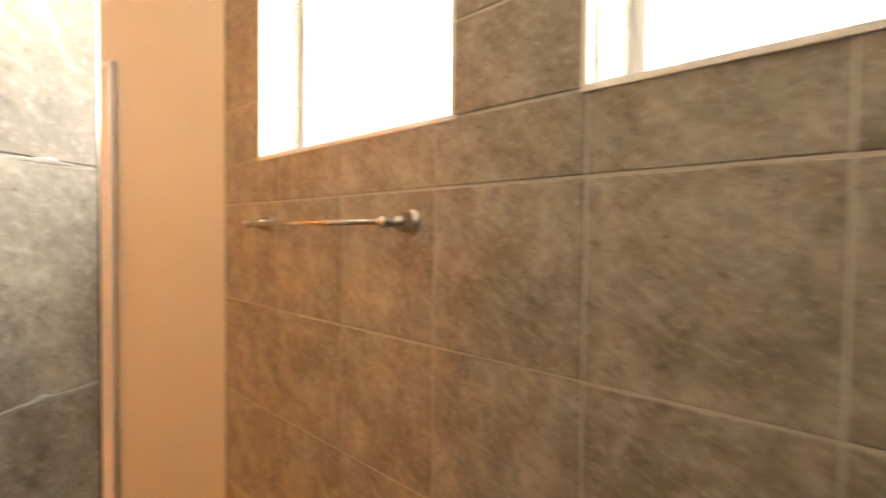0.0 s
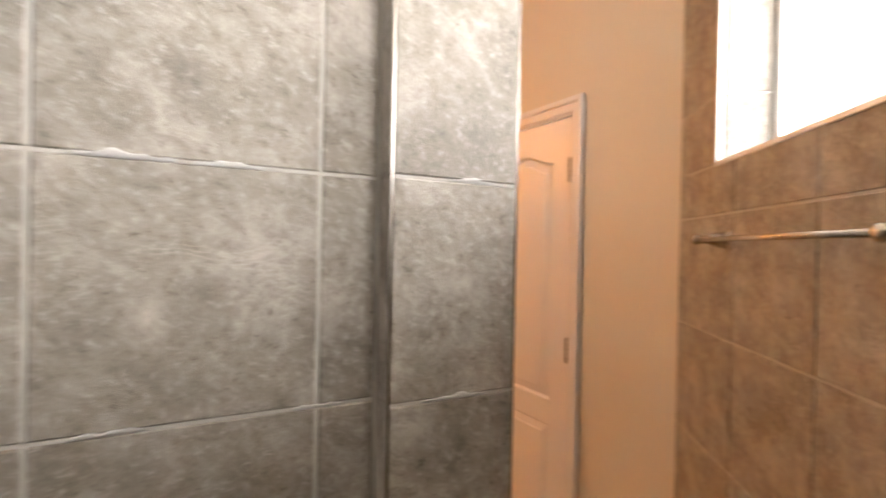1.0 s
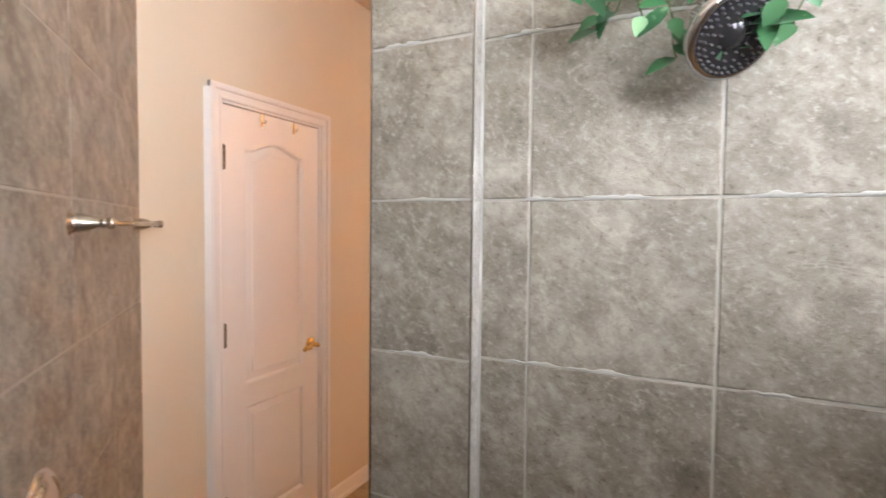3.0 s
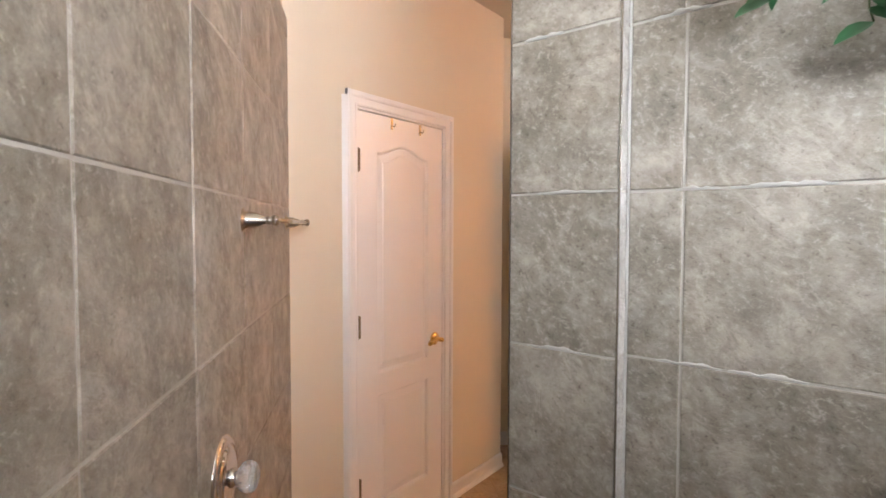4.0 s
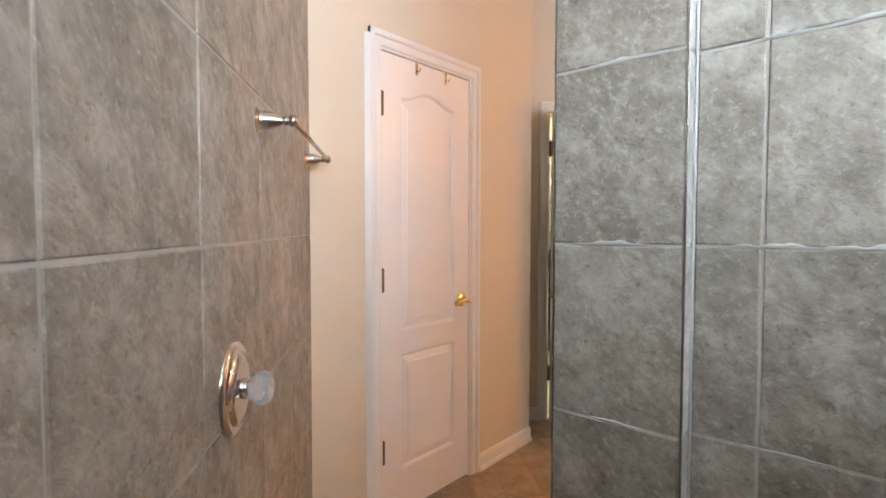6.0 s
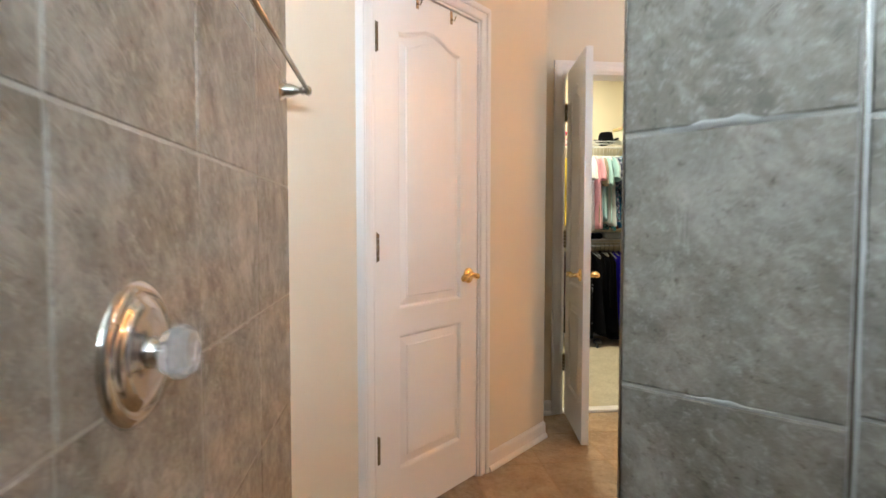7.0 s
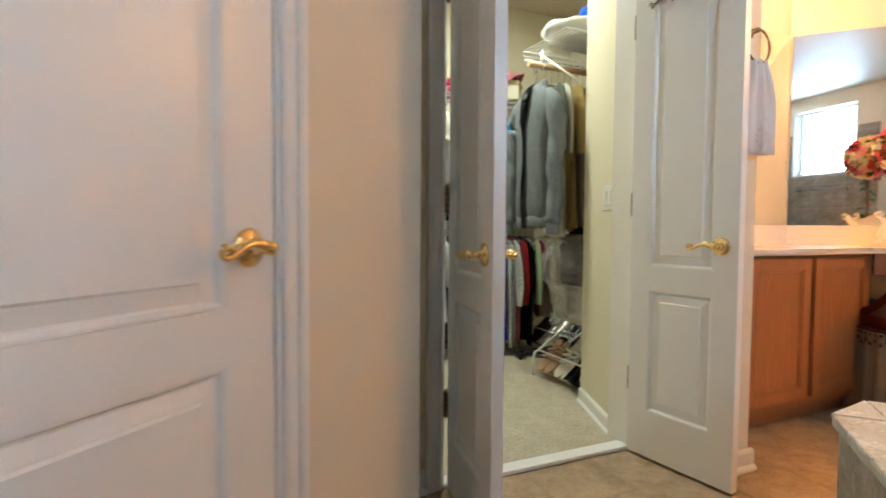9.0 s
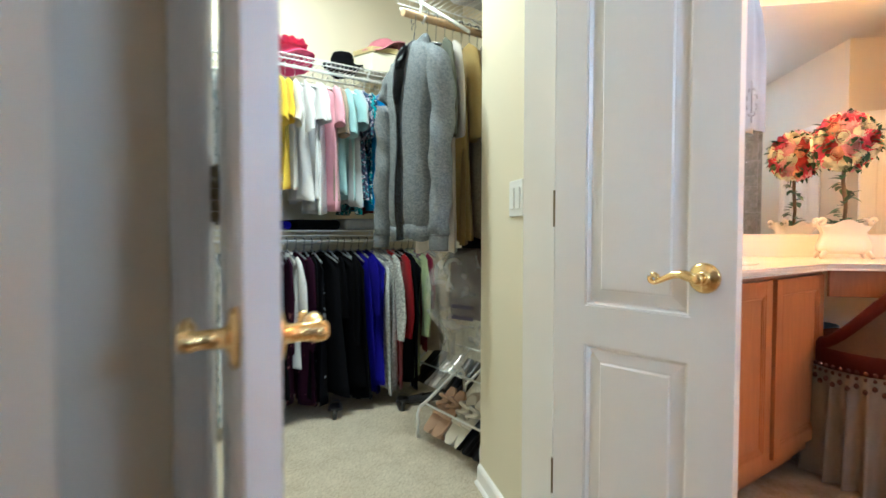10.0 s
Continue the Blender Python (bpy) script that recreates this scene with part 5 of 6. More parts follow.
for sgn in (-1, 1):
    edge = 0.0 if sgn > 0 else 1.0
    part("zip", add_tube(bmesh.new(), [body_point(r, edge) + Vector((-0.002, 0, 0)) for r in BODY[1:]], 0.0034, 6), M_ZIP, fleece, "dark zip tape")
    bm = bmesh.new()
    pts, rad = [], []
    for k in range(27):
        f = k / 26
        drop = max(0.0, f - 0.16) / 0.84
        out = math.sin(min(1, f / 0.30) * math.pi / 2)
        pts.append((-0.004 - 0.030 * drop + 0.006 * math.sin(f * 17 + sgn), sgn * (0.130 + 0.105 * out + 0.015 * drop), -0.152 - 0.085 * min(1, f / 0.16) - 0.705 * drop))
        rad.append(0.030 + 0.026 * min(1, f / 0.14) - 0.012 * drop + 0.002 * math.sin(f * 33 + sgn) * drop)
    add_tube(bm, pts, rad, 20)
    for v in bm.verts:
        v.co.x = v.co.x * 0.86 + 0.005 * math.sin(v.co.z * 42 + v.co.y * 60)
    part("sleeve", bm, M_FL, fleece)
    e = Vector(pts[-1])
    part("cuff", add_lathe(bmesh.new(), [(0.040, 0.006), (0.043, 0.0), (0.042, -0.058), (0.039, -0.063), (0.034, -0.060), (0.034, 0.0)], Matrix.Translation((e.x * 0.86, e.y, e.z)) @ Matrix.Diagonal((0.84, 1, 1, 1)), 18), M_FL, fleece, "grey ribbed cuff")
    for z in (-0.002, -0.062):
        part("cuff_seam", add_lathe(bmesh.new(), [(0.0435, z + 0.0015), (0.0448, z), (0.0435, z - 0.0015)], Matrix.Translation((e.x * 0.86, e.y, e.z)) @ Matrix.Diagonal((0.84, 1, 1, 1)), 18), M_ZIP, fleece, "dark seam")
    bm = bmesh.new()
    rows = []
    for k in range(11):
        f = k / 10
        inner = Vector((0.030 - 0.075 * f, sgn * (0.018 + 0.030 * math.sin(math.pi * min(1, 0.25 + 0.75 * f)) + 0.012 * f), -0.055 - 0.10 * f * f))
        fall = Vector((0.012 - 0.030 * f, sgn * (0.038 + 0.018 * f), -0.040 - 0.030 * f))
        rows.append([bm.verts.new(inner + fall * u + Vector((0, 0, 0.022 * math.sin(math.pi * u)))) for u in (0, 0.25, 0.5, 0.75, 1)])
    for a, b in zip(rows, rows[1:]):
        for j in range(4):
            f = bm.faces.new((a[j], a[j + 1], b[j + 1], b[j]))
            f.smooth = True
    part("collar", bm, M_FL, fleece, "grey turned-down collar")
bm = bmesh.new()
add_tube(bm, [(0, 0.016 * math.cos(a), -0.012 + 0.016 * math.sin(a)) for a in [math.pi * (1.15 - k / 8 * 1.2) for k in range(9)]] + [(0, 0.006, -0.04), (0, 0.0, -0.075)], 0.0022, 6)
add_tube(bm, [(0, -0.17, -0.17), (0, 0, -0.07), (0, 0.17, -0.17)], 0.005, 6)
add_tube(bm, [(0, -0.020, 0.012), (0, -0.018, 0.036), (0, 0.0, 0.044), (0, 0.018, 0.034), (0, 0.016, 0.0)], 0.0022, 6)
part("hanger", bm, M_HANGER_C, fleece)

# garment bag under the coats
m_, nt_, b_ = mat("crumpled_clear_film")
b_.inputs["Base Color"].default_value = (0.80, 0.81, 0.80, 1)
b_.inputs["Roughness"].default_value = 0.18
nz_ = noise_tex(nt_, coords(nt_), 11, 3, 0.55, 0.6)
bumped(nt_, b_, nz_.outputs["Fac"], 1.0, 0.05)
# more opaque streaks in the alpha stand for highlights on the creases
nt_.links.new(ramp(nt_, nz_.outputs["Fac"], [(0.35, (0.14, 0.14, 0.14)), (0.55, (0.26, 0.26, 0.26)), (0.70, (0.55, 0.55, 0.55))]).outputs[0], b_.inputs["Alpha"])
M_FILM = m_
bag = thing("garment_bag", KF @ Matrix.Translation((0.33, -0.77, 0.0)), "clear plastic garment bag over dark clothes", "garment bag")
bm = bmesh.new()
rows = []
for i in range(15):
    f = i / 14
    z = 0.92 - 0.52 * f
    r = 0.085 + 0.075 * math.sin(math.pi * min(1, f * 1.5)) + 0.03 * f
    rows.append([bm.verts.new(((r + 0.014 * math.sin(5 * a + 9 * f) + 0.010 * math.sin(11 * a - 7 * f)) * math.cos(a) * 1.25, (r + 0.014 * math.sin(5 * a + 9 * f)) * math.sin(a) * 0.85, z + 0.01 * math.sin(7 * a))) for a in [2 * math.pi * k / 36 for k in range(36)]])
for a, b in zip(rows, rows[1:]):
    for k in range(36):
        f = bm.faces.new((a[k], a[(k + 1) % 36], b[(k + 1) % 36], b[k]))
        f.smooth = True
part("film", bm, M_FILM, bag, "crumpled clear plastic film")
for i in range(2):
    bm = box(-0.05, -0.001, -0.007, 0.04, 0.001, 0.007)
    bmesh.ops.transform(bm, matrix=pose(-0.150, 0.132, 0.70 - 0.045 * i, 0, 8, 27), verts=bm.verts[:])
    part("printed_bar", bm, plain("purple_ink", (0.06, 0.05, 0.10), 0.5), bag, "dark purple printed bar")
bm = bmesh.new()
add_box(bm, -0.04, -0.13, 0.62, 0.05, 0.13, 0.93, 0.03)
part("contents", bm, cloth_material("dark_mauve", (0.10, 0.075, 0.075)), bag)


# shoe racks with shoes
def shoe_rack(m, length, label):
    t = thing("shoe_rack", m, label, "shoe rack", "shoe racks")
    for x in (0.0, length):
        bm = bmesh.new()
        add_tube(bm, [(x, 0.15, 0.0), (x, 0.15, 0.11), (x, 0.138, 0.145), (x, 0.10, 0.165), (x, -0.08, 0.28), (x, -0.115, 0.29), (x, -0.13, 0.26), (x, -0.13, 0.0)], 0.0085, 10)
        part("end_frame", bm, M_WIRE, t)
    for y, z in ((0.112, 0.160), (-0.075, 0.272)):
        part("cross_bar", add_tube(bmesh.new(), [(0, y, z), (length, y, z)], 0.005, 8), M_WIRE, t)
    return t


RACK1 = KF @ Matrix.Translation((0.388, -1.073, 0.012)) @ pose(0, 0, 0, 0, 0, 90)
RACK2 = KF @ Matrix.Translation((0.80, -1.80, 0.012)) @ pose(0, 0, 0, 0, 0, 90)
shoe_rack(RACK1, 0.48, "white tubular shoe rack under the coats")
shoe_rack(RACK2, 0.56, "white tubular shoe rack deeper in the closet")


def shoe(m, colour, label, heel=0.05, strap=True):
    t = thing("shoe", m, label, "shoe", "shoes on the racks")
    bm = bmesh.new()
    n, rows = 10, []
    for k in range(n + 1):
        f = k / n
        w = 0.034 * (0.72 + 0.42 * math.sin(0.5 + 2.3 * f)) * (0.55 if k in (0, n) else 1)
        z = heel * (1 - f) ** 1.6
        rows.append([bm.verts.new((sx * w, -0.12 + 0.24 * f, z + dz)) for sx, dz in ((-1, 0), (1, 0), (1, 0.012), (-1, 0.012))])
    for a, b in zip(rows, rows[1:]):
        for j in range(4):
            bm.faces.new((a[j], a[(j + 1) % 4], b[(j + 1) % 4], b[j]))
    bm.faces.new(rows[0]), bm.faces.new(rows[-1][::-1])
    part("sole", bm, colour, t)
    if heel > 0.03:
        bm = bmesh.new()
        add_tube(bm, [(0, -0.105, heel), (0, -0.11, 0.0)], [0.016, 0.011], 10)
        part("heel", bm, colour, t)
    bm = bmesh.new()
    if strap:
        for y, tilt in ((0.055, 0.35), (0.035, -0.35), (-0.02, 0.0)):
            add_tube(bm, [(-0.036, y - tilt * 0.05, 0.012 + heel * 0.15), (-0.028, y, 0.045), (0, y + tilt * 0.02, 0.058), (0.028, y + tilt * 0.03, 0.045), (0.036, y + tilt * 0.05, 0.012 + heel * 0.15)], 0.009, 8)
    else:
        rows = []
        for k in range(9):
            f = k / 8
            r = 0.034 * (0.75 + 0.3 * math.sin(0.5 + 2.3 * f))
            z = heel * (1 - f) ** 1.6 + 0.008
            hgt = 0.052 - 0.018 * f if f < 0.5 else 0.043 * (1 - (f - 0.5) * 0.9)
            rows.append([bm.verts.new((r * math.cos(a), -0.12 + 0.24 * f, z + hgt * math.sin(a))) for a in [math.pi * j / 8 for j in range(9)]])
        for i, (a, b) in enumerate(zip(rows, rows[1:])):
            for j in range(8):
                if i < 4 and 2 <= j <= 5:
                    continue
                f = bm.faces.new((a[j], a[j + 1], b[j + 1], b[j]))
                f.smooth = True
    part("upper", bm, colour, t)
    return t


M_NUDE = plain("nude_leather", (0.44, 0.29, 0.185), 0.45)
M_SILVER = plain("silver_leather", (0.55, 0.52, 0.46), 0.28, 0.5)
M_WHITE_L = plain("cream_leather", (0.66, 0.62, 0.52), 0.4)
M_BLACK_L = plain("black_leather", (0.014, 0.013, 0.014), 0.35)
pairs = [(M_NUDE, "nude strappy leather sandal on the shoe rack", 0.06, True), (M_WHITE_L, "cream and silver sandal on the shoe rack", 0.04, True), (M_BLACK_L, "black leather pump on the shoe rack", 0.06, False), (M_SILVER, "silver pump on the shoe rack", 0.07, False), (M_BLACK_L, "black leather pump on the shoe rack", 0.05, False)]
for rk, order, step in ((RACK1, (0, 1, 2), 0.155), (RACK2, (2, 3, 4), 0.17)):
    for i, kx in enumerate(order):
        mt, lab, hl, st_ = pairs[kx]
        for dx in (0.0, 0.072):
            shoe(rk @ Matrix.Translation((0.07 + step * i + dx, 0.035, 0.122)) @ pose(0, 0, 0, -59, 0, 0) @ pose(0, 0, 0, 0, 0, 180 + rnd.uniform(-5, 5)), mt, lab, hl, st_)
for x, y in ((0.42, -1.52), (0.52, -1.46), (0.05, -1.62)):
    shoe(KF @ Matrix.Translation((x, y, 0.013)) @ pose(0, 0, 0, 0, 0, rnd.uniform(120, 220)), M_BLACK_L, "black leather pump on the carpet under the clothes", 0.05, False)


# things on the shelves
def hat(m, colour, label, r=0.13, crown=0.085):
    t = thing("hat", m, label, "hat")
    bm = bmesh.new()
    add_lathe(bm, [(r * 1.02, 0.006), (r, 0.014), (r * 0.72, 0.010), (r * 0.60, 0.012), (r * 0.57, crown * 0.7), (r * 0.48, crown), (r * 0.2, crown * 0.98), (0, crown * 0.95)], Matrix(), 32)
    for v in bm.verts:
        a = math.atan2(v.co.y, v.co.x)
        rr = math.hypot(v.co.x, v.co.y)
        if rr > r * 0.65:
            v.co.z += 0.022 * math.sin(2 * a + 0.6) + 0.008 * math.sin(5 * a)
    part("body", bm, colour, t)
    bm = bmesh.new()
    add_lathe(bm, [(r * 0.605, 0.014), (r * 0.61, 0.035), (r * 0.59, 0.036)], Matrix(), 32)
    part("band", bm, colour, t)
    return t


SHELF = 1.952
hot = cloth_material("hot_pink_mesh", (0.84, 0.10, 0.24), 200)
hat(KF @ Matrix.Translation((-0.10, -1.86, SHELF)) @ pose(0, 0, 0, 14, 0, 0), hot, "hot pink mesh dress hat on the wire shelf")
tulle = thing("hat_trim", KF @ Matrix.Translation((-0.12, -1.84, SHELF + 0.085)), "hot pink tulle bow on the hat", "hat trim")
bm = bmesh.new()
for layer, (r, lift) in enumerate(((0.095, 0.004), (0.075, 0.014), (0.045, 0.026))):
    rings = []
    for i in range(5):
        f = i / 4
        rings.append([bm.verts.new(((0.01 + r * f) * math.cos(t), (0.01 + r * f) * math.sin(t), lift * f + 0.009 * f * math.sin(7 * t + layer * 2) + 0.006 * f * math.sin(13 * t))) for t in [2 * math.pi * k / 48 for k in range(48)]])
    for a, b in zip(rings, rings[1:]):
        for k in range(48):
            f = bm.faces.new((a[k], a[(k + 1) % 48], b[(k + 1) % 48], b[k]))
            f.smooth = True
part("loops", bm, hot, tulle)
hat(KF @ Matrix.Translation((0.20, -1.84, SHELF)), CLOTHS["black"], "black felt hat on the wire shelf", 0.12, 0.095)
HB = KF @ Matrix.Translation((0.44, -1.84, SHELF))
hatbox = thing("hat_box", HB, "cream hexagonal hat box with a gold-edged lid", "box")
hexa = lambda r: [(r * math.cos(radians(60 * k + 12)), r * math.sin(radians(60 * k + 12))) for k in range(6)]
bm = bmesh.new()
add_prism(bm, hexa(0.150), 0, 0.115)
part("box_body", bm, plain("cream_card", (0.70, 0.66, 0.52), 0.6), hatbox)
bm = bmesh.new()
add_prism(bm, hexa(0.158), 0.110, 0.140)
part("lid", bm, plain("gold_card", (0.50, 0.42, 0.20), 0.45, 0.2), hatbox, "gold hexagonal lid")
hat(KF @ Matrix.Translation((0.46, -1.82, SHELF + 0.140)) @ pose(0, 0, 0, 10, -14, 0), cloth_material("dusty_pink_felt", (0.55, 0.20, 0.25)), "dusty pink hat on the hat box", 0.15, 0.07)
for k, key in enumerate(("royal", "black", "grey", "black2", "blue")):
    bm = bmesh.new()
    add_box(bm, -0.13, -0.14, 0, 0.13, 0.14, 0.045 + 0.01 * (k % 3), 0.02)
    solid("folded_clothes", bm, CLOTHS[key], KF @ Matrix.Translation((-0.28 + 0.29 * k, -1.88, 1.016)) @ pose(0, 0, 0, 0, 0, 4 * k - 8), "folded " + WORDS[key] + " clothes on the lower wire shelf", "clothes", "", "folded clothes")

# white pillow and blue bag on the short shelf
pil = thing("pillow", KF @ Matrix.Translation((0.42, -0.78, 2.040)), "white bed pillow on the wire shelf", "pillow")
bm = bmesh.new()
add_lathe(bm, [(0, 0.0), (0.5, 0.02), (0.86, 0.25), (1.0, 0.5), (0.90, 0.76), (0.55, 0.95), (0, 1.0)], Matrix.Diagonal((0.33, 0.215, 0.135, 1)), 36)
for v in bm.verts:
    v.co.z += 0.008 * math.sin(v.co.x * 40) * math.cos(v.co.y * 33)
part("cushion", bm, CLOTHS["white"], pil)
bm = bmesh.new()
add_lathe(bm, [(0, 0.0), (0.7, 0.03), (1.0, 0.4), (0.75, 0.8), (0.35, 1.0), (0, 1.0)], Matrix.Diagonal((0.13, 0.12, 0.13, 1)), 20)
for v in bm.verts:
    v.co.x += 0.012 * math.sin(v.co.z * 60 + v.co.y * 30)
solid("duffel_bag", bm, cloth_material("blue_nylon", (0.02, 0.10, 0.55), 200, rough=0.5), KF @ Matrix.Translation((0.45, -0.76, 2.16)), "small bright blue nylon bag on the pillow", "bag")

# light switch, closet lamp, hook rack
MS = frame_of(PK, at(0.03, -0.12))[0]
sw = thing("light_switch", MS @ Matrix.Translation((0.375, 0.0, 1.11)), "white double rocker light switch", "switch")
part("plate", box(-0.058, 0, -0.058, 0.058, 0.006, 0.058, 0.003), M_WHITEP, sw)
for x in (-0.024, 0.024):
    part("rocker", box(x - 0.016, 0.005, -0.034, x + 0.016, 0.010, 0.034, 0.002), M_WHITEP, sw)
lamp = thing("ceiling_light", Matrix.Translation(at(-0.35, -1.1, CEIL)), "flat white closet ceiling light", "ceiling lamp")
part("base", box(-0.28, -0.16, -0.03, 0.28, 0.16, 0.0, 0.006), M_WHITEP, lamp)
rack = thing("over_door_hooks", closet_door_right.matrix_world @ Matrix.Translation((0.23, 0.0, 2.03)) @ pose(0, 0, 0, 0, 0, 180), "chrome over-door hook rack with white knobs", "hook rack")
bm = bmesh.new()
for x in (-0.13, 0.13):
    add_tube(bm, [(x, -0.021, -0.06), (x, -0.021, 0.004), (x, 0.021, 0.004), (x, 0.022, -0.18)], 0.004, 6)
add_tube(bm, [(-0.17, 0.026, -0.10), (0.17, 0.026, -0.10)], 0.0045, 8)
add_tube(bm, [(-0.17, 0.026, -0.17), (0.17, 0.026, -0.17)], 0.0045, 8)
part("rails", bm, M_NICKEL, rack)
for x in (-0.13, -0.045, 0.045, 0.13):
    part("hook", add_tube(bmesh.new(), [(x, 0.028, -0.10), (x, 0.055, -0.115), (x, 0.075, -0.085)], 0.0038, 6), M_NICKEL, rack)
    part("hook", add_tube(bmesh.new(), [(x, 0.028, -0.17), (x, 0.050, -0.20), (x, 0.065, -0.18)], 0.0038, 6), M_NICKEL, rack)
    part("knob", add_lathe(bmesh.new(), [(0, -0.009), (0.009, 0), (0, 0.009)], Matrix.Translation((x, 0.077, -0.080)), 10), M_WHITEP, rack, "white knob")


# ---- tile pieces, last ----
LA = LEN_A
bed = box(0, 0, 0, LA, 0.0145, TILE_TOP - 0.004)
part("tile_bed", bed, M_GROUT, wall_a)
cols_a = [LA - c for c in (LA, 2.585, 2.215, 1.845, 1.475, 1.108, 0.738, 0.368, 0.004)]
tiles(wall_a, M_A @ Matrix.Translation((0, 0.006, 0)), cols_a, ROWS_Z, top=TILE_TOP)
bm = bmesh.new()
s = 0.0
for a, b in (W1, W2):
    add_box(bm, s, 0, 0, a, 0.0145, TILE_TOP - 0.004)
    add_box(bm, a, 0, 0, b, 0.0145, 1.722)
    s = b
add_box(bm, s, 0, 0, LEN_C, 0.0145, TILE_TOP - 0.004)
part("tile_bed", bm, M_GROUT, wall_c)
cols_c = [0.004, 0.056, 0.396, 0.738, 1.076, 1.418, 1.746, 2.08, 2.42, LEN_C]
tiles(wall_c, M_C @ Matrix.Translation((0, 0.006, 0)), cols_c, ROWS_Z, holes=[(W1[0], W1[1], 1.722, 2.62), (W2[0], W2[1], 1.722, 2.62)], top=TILE_TOP)
RB = ROWS_Z
FB = frame_of((BX0, BY + 0.011, 0), (BX1, BY + 0.011, 0))[0]
FR = frame_of((BX0, RY + 0.011, 0), (BX1, RY + 0.011, 0))[0]
tiles(wall_b, FB, [0.0, PX0 - BX0], RB, top=CEIL)
tiles(wall_b, FB, [PX1 - BX0, BX1 - BX0], RB, top=CEIL)
tiles(wall_b, FR, [PX0 - BX0 + 0.003, -0.067 - BX0, 0.263 - BX0, 0.585 - BX0, PX1 - BX0 - 0.003], RB, top=CEIL)
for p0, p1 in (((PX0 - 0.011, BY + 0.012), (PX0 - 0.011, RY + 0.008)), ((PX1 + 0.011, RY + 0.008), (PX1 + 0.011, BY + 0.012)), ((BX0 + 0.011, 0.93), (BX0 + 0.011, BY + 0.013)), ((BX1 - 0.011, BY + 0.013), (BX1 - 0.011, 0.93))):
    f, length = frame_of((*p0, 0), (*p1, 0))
    tiles(wall_b, f, [-0.002, length + 0.002], RB, top=CEIL, material=M_RETURN_LIT)
FBB = frame_of((BX1, 0.92, 0), (BX0, 0.92, 0))[0]
tiles(wall_b, FBB, [0.0, 0.33, 0.66, 0.99, BX1 - BX0], RB, top=CEIL)

# metal edge strips on the pier corners, caulk in the inner corners, grout smeared over the tile edges
for x, y in ((PX0 + 0.001, BY + 0.001), (PX1 - 0.001, BY + 0.001), (BX0 + 0.001, BY + 0.001), (BX1 - 0.001, BY + 0.001)):
    part("edge_strip", box(x - 0.0018, y - 0.0018, 0.0, x + 0.0018, y + 0.0018, CEIL, 0.0006), M_NICKEL, wall_b, "thin metal tile edge strip")
for x, y in ((PX0 + 0.003, RY - 0.002), (PX1 - 0.003, RY - 0.002)):
    pts = [(x + random.uniform(-0.0006, 0.0006), y + random.uniform(-0.0006, 0.0006), CEIL * k / 60) for k in range(61)]
    part("caulk_bead", add_tube(bmesh.new(), pts, [0.0026 + random.uniform(-0.0008, 0.0008) for _ in pts], 6), M_GROUT_W, wall_b, "uneven white caulk bead")


def add_smear(bm, x0, y, z, length, high, rnd):
    """A lump of grout left on a tile's edge: ragged along the top, thickest in the middle, feathered out."""
    n, rows = 22, []
    ph = [rnd.uniform(0, 6.28) for _ in range(3)]
    for k in range(n + 1):
        f = k / n
        env = math.sin(math.pi * f) ** 0.7
        h = high * env * (0.45 + 0.30 * math.sin(9 * f + ph[0]) + 0.22 * math.sin(21 * f + ph[1]) + rnd.uniform(0, 0.18))
        h = max(0.0012, h)
        lift = 0.0022 * env
        x = x0 + length * f
        rows.append([bm.verts.new(p) for p in ((x, y + 0.001, z - 0.003), (x, y - lift * 0.5, z - 0.001), (x, y - lift, z + h * 0.45), (x, y - lift * 0.8, z + h * 0.8), (x, y + 0.0008, z + h))])
    for a, b in zip(rows, rows[1:]):
        for j in range(4):
            f = bm.faces.new((a[j], a[j + 1], b[j + 1], b[j]))
            f.smooth = True


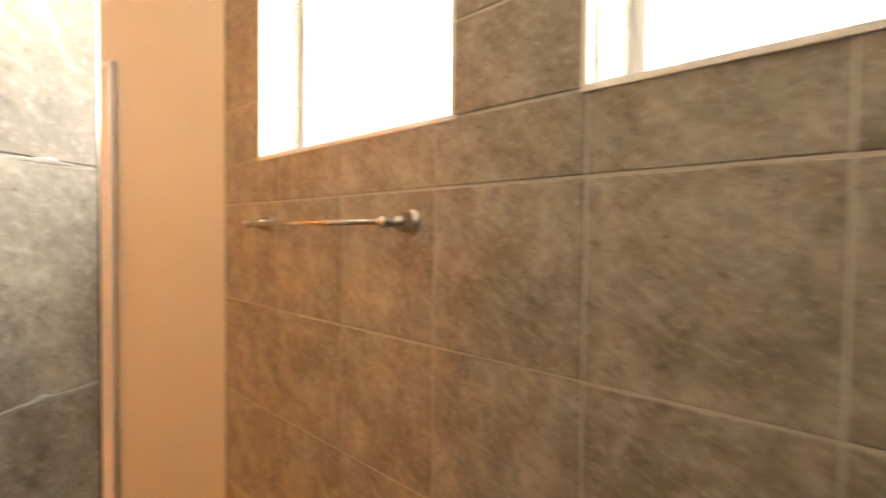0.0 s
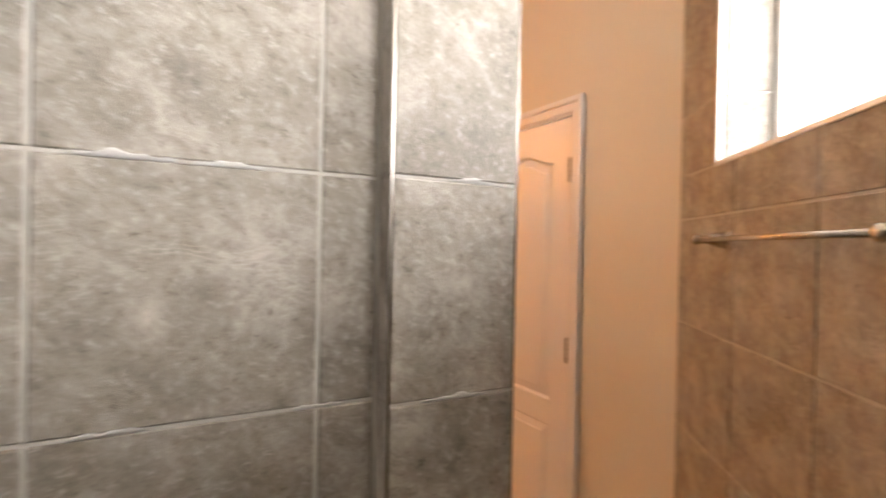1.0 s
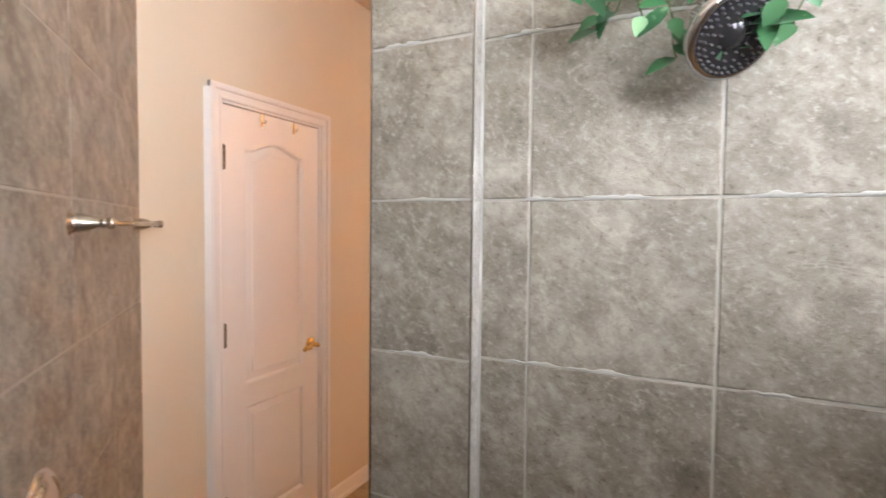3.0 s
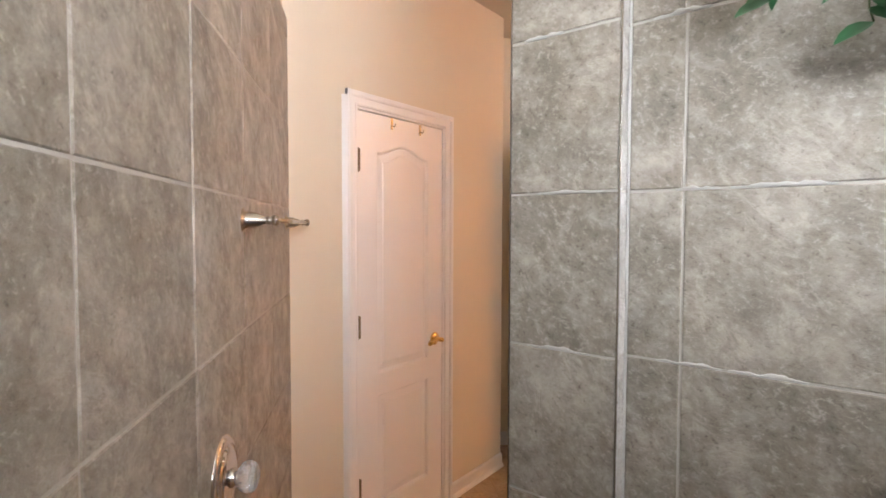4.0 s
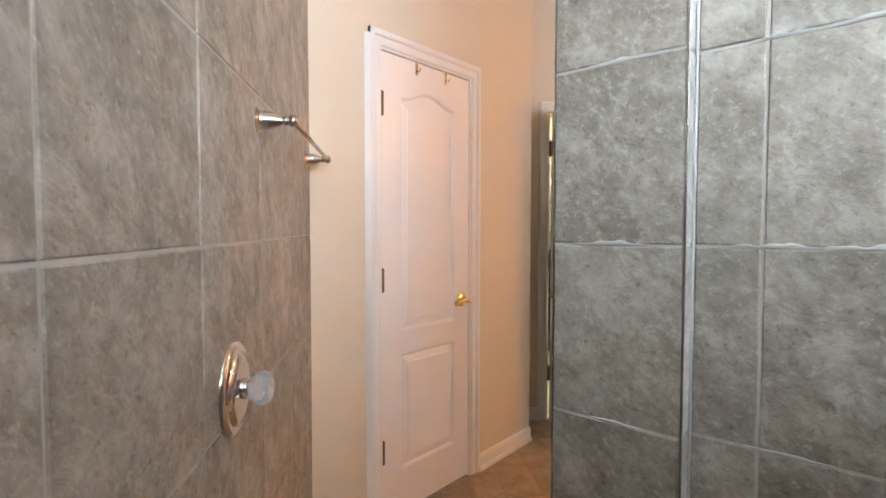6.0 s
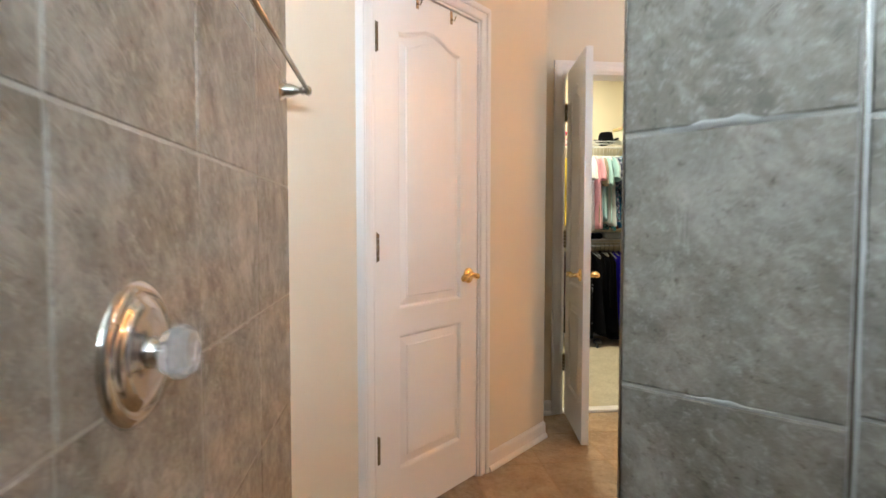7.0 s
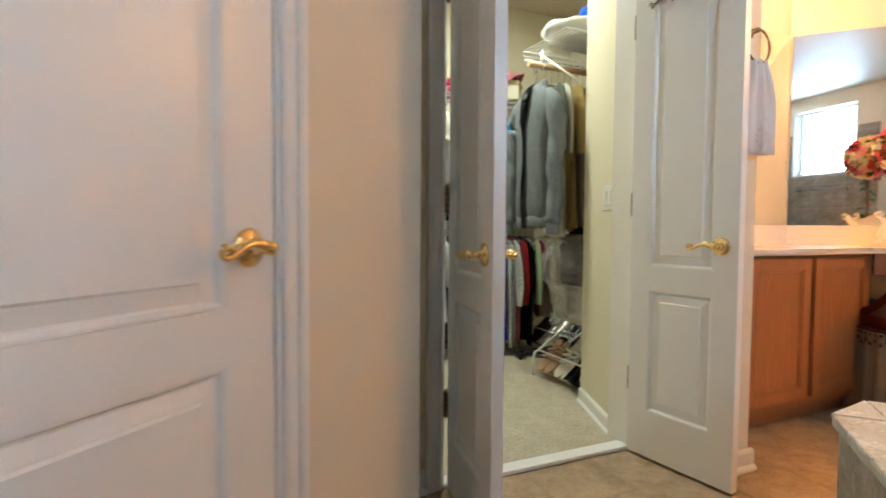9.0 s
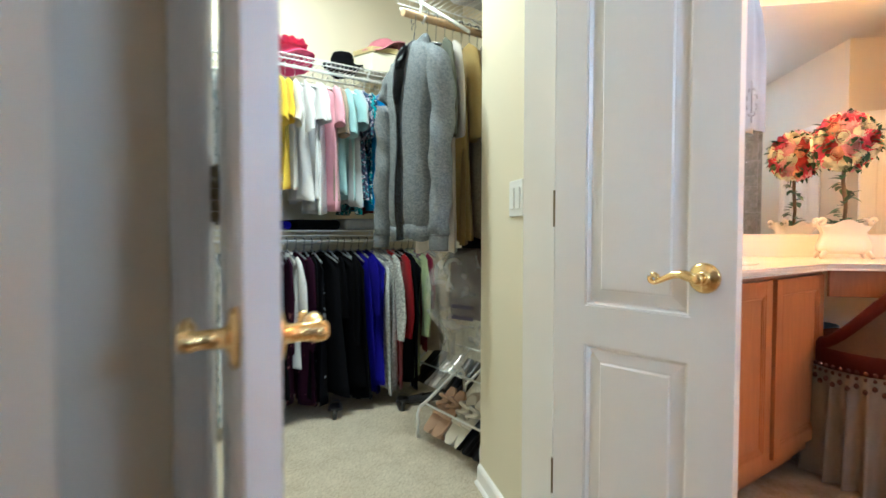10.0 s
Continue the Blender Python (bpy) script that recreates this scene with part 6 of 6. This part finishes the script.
srnd = random.Random(21)
for z in ROWS_Z[2:-1]:
    for x_lo, x_hi, y, count in ((BX0 + 0.01, PX0 - 0.02, BY, 1), (PX0 + 0.02, 0.24, RY, 3), (0.27, PX1 - 0.03, RY, 2), (PX1 + 0.02, BX1 - 0.02, BY, 1)):
        for _ in range(count):
            length = min(srnd.uniform(0.05, 0.15), x_hi - x_lo - 0.01)
            bm = bmesh.new()
            add_smear(bm, srnd.uniform(x_lo, x_hi - length), y, z + 0.001, length, srnd.uniform(0.005, 0.010), srnd)
            part("grout_smear", bm, M_GROUT_W, wall_b, "ragged white grout smear")

# floor tiles, laid square to the closet wall
FW = 0.33
def floor_tiles():
    me = tile_mesh(FW - 0.006, FW - 0.006, M_FLOOR, 0.008, 0.0015)
    for i in range(-16, 12):
        for j in range(-8, 18):
            c = Vector((-0.062, 4.157, 0)) + U * (FW * (i + 0.5)) - N * (-FW * (j + 0.5))
            if (c - H3).dot(N) < -0.14 and (c - H3).dot(U) < 0.3:
                continue
            if not (-1.75 < c.x < 2.0 and -0.8 < c.y < 5.2):
                continue
            p = Matrix(((U.x, N.x, 0, c.x - U.x * FW / 2 + N.x * FW / 2), (U.y, N.y, 0, c.y - U.y * FW / 2 + N.y * FW / 2), (0, 0, 1, -0.0085), (0, 0, 0, 1)))
            piece("tile", me, floor, p @ pose(0, 0, 0, 90, 0, 0))


floor_tiles()

# marble deck tiles on the tub surround
for i in range(6):
    y0 = 2.655 - 0.31 * (i + 1)
    piece("tile", tile_mesh(0.20, 0.304, M_MARBLE, 0.010), tub, Matrix.Translation((-0.507, y0, 0.517)) @ Matrix(((1, 0, 0, 0), (0, 0, 1, 0), (0, 1, 0, 0), (0, 0, 0, 1))))
for i in range(4):
    x0 = -0.395 + 0.31 * i
    piece("tile", tile_mesh(0.304, 0.20, M_MARBLE, 0.010), tub, Matrix.Translation((x0, 2.612, 0.517)) @ Matrix(((1, 0, 0, 0), (0, 0, 1, 0), (0, 1, 0, 0), (0, 0, 0, 1))))
bm = bmesh.new()
add_prism(bm, [(-0.507, 2.66), (-0.40, 2.66), (-0.40, 2.812)][:], 0.517, 0.527)
part("corner_tile", bm, M_MARBLE, tub, "clipped white marble corner tile")
